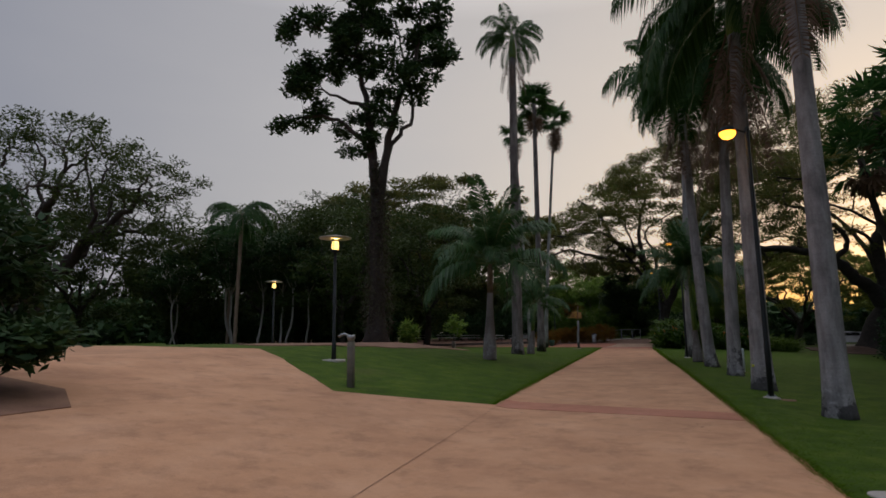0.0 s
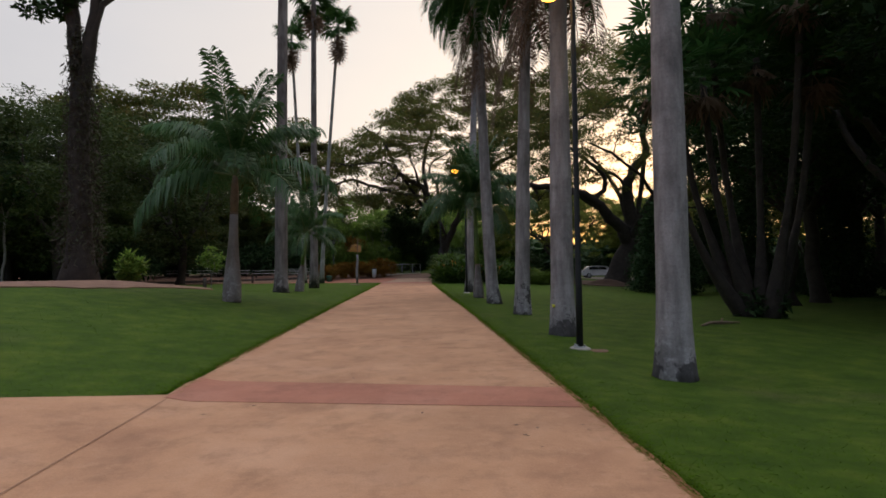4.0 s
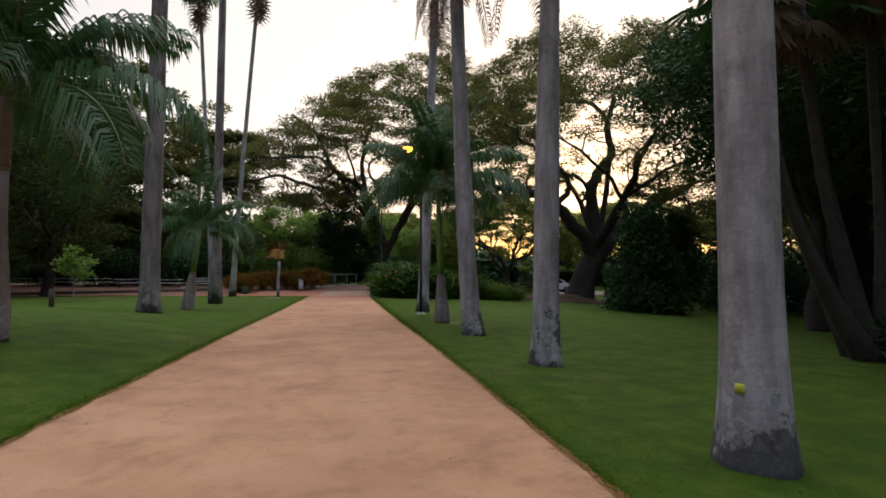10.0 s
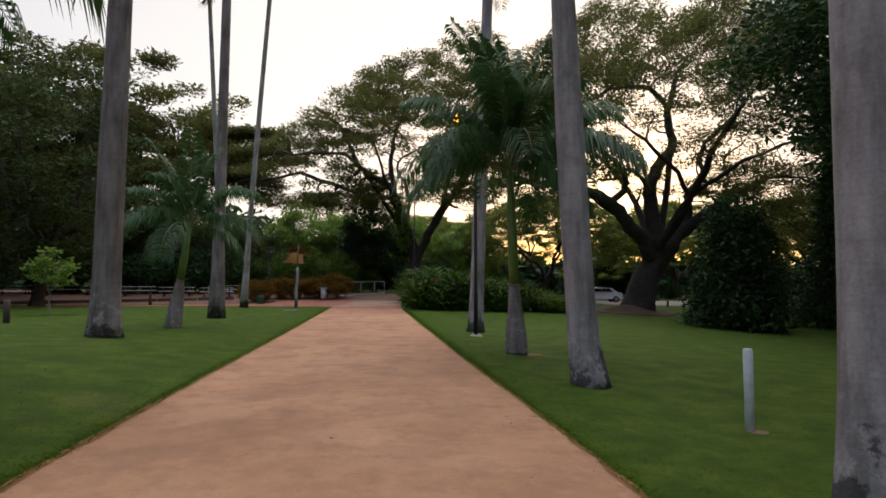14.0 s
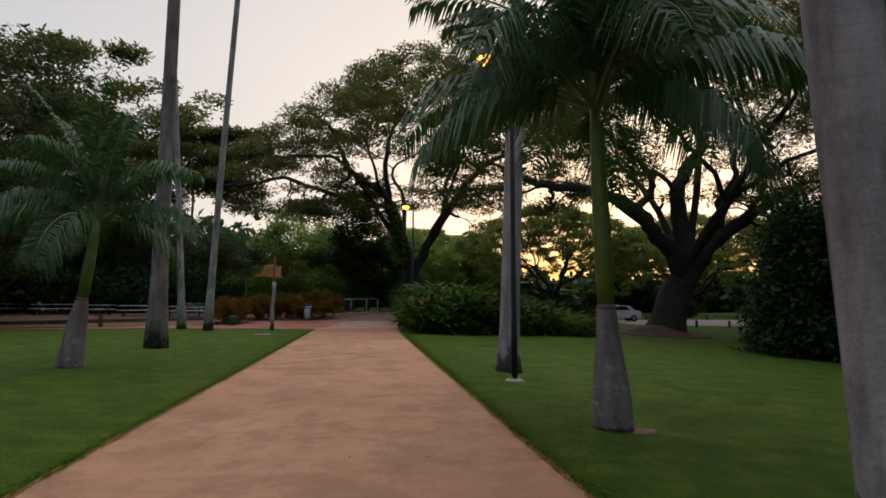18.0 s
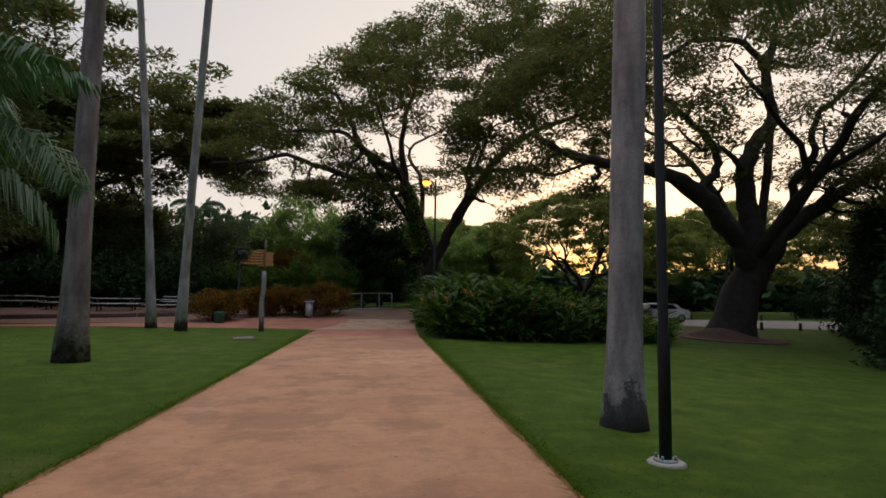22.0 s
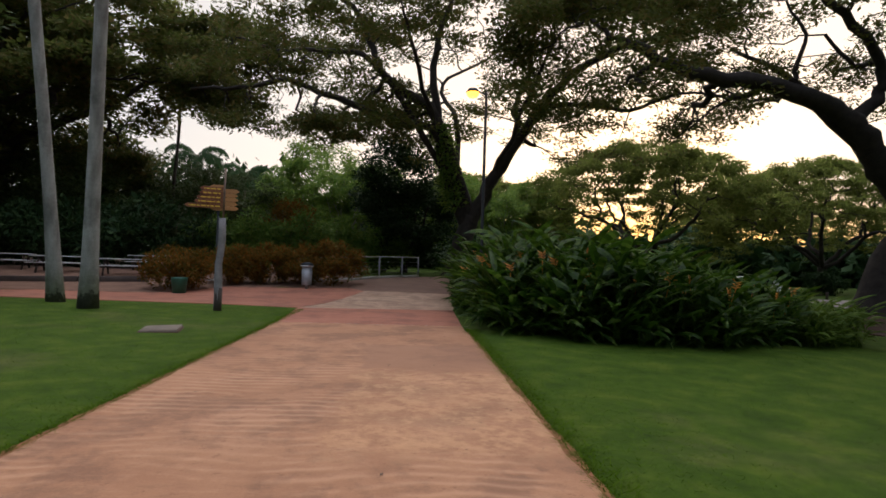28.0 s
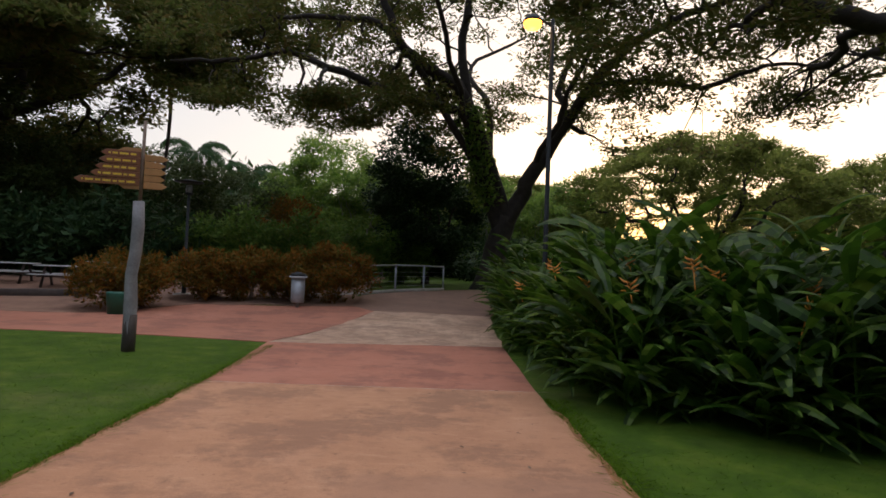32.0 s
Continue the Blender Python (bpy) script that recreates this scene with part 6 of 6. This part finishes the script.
part("slab", g, COVERSTONE, drain)
# dark rim laid round the slab to stand for its shade
g = Geo()
g.box((-0.38, -0.46, -0.05), (0.38, 0.46, 0.012), None, 0.01)
part("surround", g, DARKMULCH, drain, "dark rim in place of the slab's shade")


meter = thing("service_box", 4.9, 74.6, "small bright-green box on a thin post beside the great tree", "box")
g = Geo()
g.tube([(0, 0, -0.1), (0, 0, 1.2)], [0.03, 0.03], 8)
part("post", g, GALV, meter)
g = Geo()
g.box((-0.16, -0.09, 0.75), (0.16, 0.09, 1.3), None, 0.02)
part("case", g, GREENPLASTIC, meter)
debris = thing("fallen_branch", 9.05, 20.9, "dry broken palm stalk lying on the lawn", "branch", rz=25)
g = Geo()
g.tube([(-0.7, 0, 0.04), (-0.3, 0.06, 0.09), (0.2, 0.0, 0.07), (0.75, -0.1, 0.05)], [0.03, 0.045, 0.05, 0.02], 7)
g.tube([(0.1, 0.0, 0.08), (0.35, 0.16, 0.16), (0.6, 0.3, 0.13)], [0.03, 0.022, 0.008], 6)
g.tube([(-0.25, 0.05, 0.09), (-0.1, -0.15, 0.12), (0.1, -0.3, 0.06)], [0.025, 0.018, 0.006], 6)
part("stalk", g, BROWNSHEATH, debris)


# Car park
def car(x, y, rz, paint, label):
    ob = thing("car", x, y, label, "car", "parked cars", rz)
    bm = bmesh.new()
    prof = [(-2.1, 0.35), (-2.15, 0.75), (-2.05, 1.0), (-1.55, 1.1), (-1.0, 1.52), (0.4, 1.6), (1.5, 1.5), (2.0, 1.05), (2.1, 0.7), (2.08, 0.35)]
    rows = []
    for w, k in ((-0.88, 0.96), (-0.80, 1.0), (0.80, 1.0), (0.88, 0.96)):
        rows.append([bm.verts.new((px * k, w * (1.0 if pz < 1.05 else 0.84), pz)) for px, pz in prof])
    for a, b in zip(rows, rows[1:]):
        for i in range(len(prof) - 1):
            bm.faces.new((a[i], a[i + 1], b[i + 1], b[i]))
    bm.faces.new(rows[0])
    bm.faces.new(list(reversed(rows[-1])))
    bm.faces.new([r[-1] for r in rows] + [r[0] for r in reversed(rows)])
    bmesh.ops.recalc_face_normals(bm, faces=bm.faces[:])
    bmesh.ops.bevel(bm, geom=list(bm.edges), offset=0.05, segments=2, affect="EDGES")
    me = bpy.data.meshes.new("body")
    bm.to_mesh(me)
    bm.free()
    part("body", me, paint, ob)
    for sd in (-1, 1):
        for x0, x1 in ((-0.95, 0.1), (0.18, 1.3)):
            g = Geo()
            g.add([(x0 + 0.25 * (x0 < 0), sd * 0.765, 1.45), (x1, sd * 0.765, 1.47), (x1, sd * 0.86, 1.1), (x0 - 0.1, sd * 0.86, 1.1)], [(0, 1, 2, 3)])
            part("side_window", g, GLASS, ob, smooth=False)
        for px in (-1.35, 1.35):
            g = Geo()
            g.tube([(px, sd * 0.70, 0.33), (px, sd * 0.90, 0.33)], [0.33, 0.33], 22)
            tyre = part("wheel", g, RUBBER, ob)
            g = Geo()
            g.tube([(px, sd * 0.895, 0.33), (px, sd * 0.915, 0.33)], [0.21, 0.19], 14)
            part("rim", g, GALV, tyre)
        g = Geo()
        g.box((1.98, sd * 0.62 - 0.14, 0.85), (2.06, sd * 0.62 + 0.14, 1.02), None, 0.02)
        part("tail_light", g, BROWNSHEATH, ob)
    for pts in ([(-1.52, -0.66, 1.14), (-1.52, 0.66, 1.14), (-1.04, 0.6, 1.53), (-1.04, -0.6, 1.53)], [(1.60, -0.6, 1.46), (1.60, 0.6, 1.46), (2.02, 0.68, 1.08), (2.02, -0.68, 1.08)]):
        g = Geo()
        g.add(pts, [(0, 1, 2, 3)])
        part("windscreen", g, GLASS, ob, smooth=False)
    return ob


car(24.6, 78.8, 175, CARWHITE, "white compact car parked on the lane")
car(41.5, 66.5, 10, CARDARK, "dark car parked on the lane")
car(45.5, 71.5, 5, CARWHITE, "white car parked beyond the palms")
for k in range(16):
    x, y = 24.4 + 2.6 * k, 69.6 - 0.40 * k
    b = marker_post("bollard", x, y, 0.55, 0.10, DARKWOOD, "short dark timber bollard along the car park", "bollard")
    b["group"] = "car park bollards"
for k in range(12):
    x, y = 30 + 3.2 * k, 83.5 - 0.45 * k
    b = marker_post("bollard", x, y, 0.55, 0.10, DARKWOOD, "short dark timber bollard along the car park", "bollard")
    b["group"] = "car park bollards"

# Far woods round the park
centres = []
for k in range(3600):
    a = rng.random() * 2 * math.pi
    R = 98 + 38 * rng.random()
    x, y = R * math.sin(a), 40 + R * math.cos(a)
    off = abs((a - SUN_AZ - 0.12 + math.pi) % (2 * math.pi) - math.pi)
    top = 7.5 + 8.5 * step((off - 0.30) / 0.5)
    top *= 0.8 + 0.5 * noise.noise((math.sin(a) * 6, math.cos(a) * 6, 3))
    centres.append((x, y, ground_z(x, y) + top * rng.random() ** 0.7))
for k in range(900):
    x = -25 + 100 * rng.random()
    y = 112 + 12 * rng.random() + 0.04 * x
    centres.append((x, y, ground_z(x, y) + (6.8 - 2.6 * step((x - 8) / 10) + 2.2 * noise.noise((x * 0.11, 2, 5))) * rng.random() ** 0.8))
for k in range(1500):
    a = SUN_AZ + 0.75 + (2 * math.pi - 1.5) * rng.random()
    R = 78 + 20 * rng.random()
    x, y = R * math.sin(a), 40 + R * math.cos(a)
    centres.append((x, y, ground_z(x, y) + 6.5 * rng.random()))
woods = new("far_woods", quads_mesh("far_woods", leaf_quads(centres, 3.0, 26, 1.6, 0.2, 0.6, 0.1, 0.9)))
woods.data.materials.append(DARKLEAF)
tagged(woods, "dark belt of far woods round the park", "woods", kind="stuff")

# Grass blades near the walk, fallen leaves on it
n = 230000
side = rng.random(n) < 0.5
yy = -1 + 60 * rng.random(n)
off = rng.random(n) ** 2.6 * 9.0 + 0.045
edge = np.array([right_edge(v) for v in yy])
xx = np.where(side, edge + off, LEFT - off)
keep = ~((xx < 0) & (yy < 12.2 + (LEFT - xx) * -0.52)) & ~((xx > 2.5) & (yy > 52.6)) & (yy < 58.4) & ~((xx > 0) & (yy > 54.5))
xx, yy = xx[keep], yy[keep]
zz = np.array([ground_z(a, b) for a, b in zip(xx, yy)])
pos = np.stack([xx, yy, zz], 1)
a = rng.random(len(pos)) * 2 * math.pi
h = 0.008 + 0.013 * rng.random((len(pos), 1)) + 0.028 * (np.abs(np.abs(pos[:, :1]) - 2.32) < 0.16)
dirs = np.stack([np.cos(a), np.sin(a), 0 * a], 1)
lean_v = rng.normal(size=(len(pos), 3)) * 1.7
lean_v[:, 2] = 0.7
blades = np.stack([pos - dirs * 0.005, pos + dirs * 0.005, pos + lean_v * h + dirs * 0.0015, pos + lean_v * h - dirs * 0.0015], 1)
grass = new("grass", quads_mesh("grass", blades))
grass.data.materials.append(BLADE)
tagged(grass, "short mown grass blades along the walk", "grass", kind="stuff")

n = 170
px = np.where(rng.random(n) < 0.6, RIGHT - np.abs(rng.normal(size=n)) * 0.7, rng.random(n) * 4.4 - 2.2)
py = 4 + 60 * rng.random(n)
cs = np.stack([px, py, np.array([ground_z(a, b) for a, b in zip(px, py)]) + 0.024], 1)
Q = leaf_quads(cs, 0.001, 1, 0.06, 0.95, 0.4, 0.0)
Q[:, :, 2] = cs[:, None, 2] + np.abs(Q[:, :, 2] - cs[:, None, 2]) * 0.4
litter = new("fallen_leaves", quads_mesh("fallen_leaves", Q))
litter.data.materials.append(DEADFROND)
tagged(litter, "scattered small dry leaves and twigs on the walk", "leaves", kind="stuff")

# A small yellow paint mark on one palm
mark = thing("paint_mark", 3.90 + 0.295 * math.cos(radians(212)), 18.05 + 0.295 * math.sin(radians(212)), "small yellow painted square on the palm trunk", "mark", "", 212)
g = Geo()
g.box((-0.03, -0.035, 0.61), (0.004, 0.035, 0.68))
part("paint", g, LIMEPAINT, mark)

# Mulch mound under the great tree, bare soil patches in the lawn
def mound(name, x, y, rx, ry, h, material, label, category):
    ob = thing(name, x, y, label, category)
    g = Geo()
    vs, fs, m = [(0, 0, h)], [], 20
    for i in range(1, 7):
        q = i / 6
        for j in range(m):
            a = 2 * math.pi * j / m
            w = 1 + 0.16 * noise.noise((math.cos(a) * 1.5 + x, math.sin(a) * 1.5 + y, 1))
            z = h * (0.5 + 0.5 * math.cos(math.pi * q)) - (0.08 if i == 6 else 0)
            vs.append((rx * q * w * math.cos(a), ry * q * w * math.sin(a), z + 0.004))
    for j in range(m):
        fs.append((0, 1 + j, 1 + (j + 1) % m))
        for i in range(5):
            o = 1 + i * m
            fs.append((o + j, o + m + j, o + m + (j + 1) % m, o + (j + 1) % m))
    g.add(vs, fs)
    part("soil", g, material, ob)
    return ob


mound("mulch_mound", 20.6, 64.2, 3.0, 2.0, 0.6, DARKMULCH, "low mound of dark brown mulch beside the great tree", "mound")
mound("bare_patch", 3.96, 32.85, 0.34, 0.24, 0.012, DIRT, "patch of bare reddish soil round the young palm", "soil")
mound("bare_patch", 4.72, 25.95, 0.2, 0.16, 0.01, DIRT, "patch of bare soil round the marker post", "soil")
mound("bare_patch", 3.9, 15.85, 0.30, 0.2, 0.008, DIRT, "patch of sandy soil round the lamp's foot", "soil")
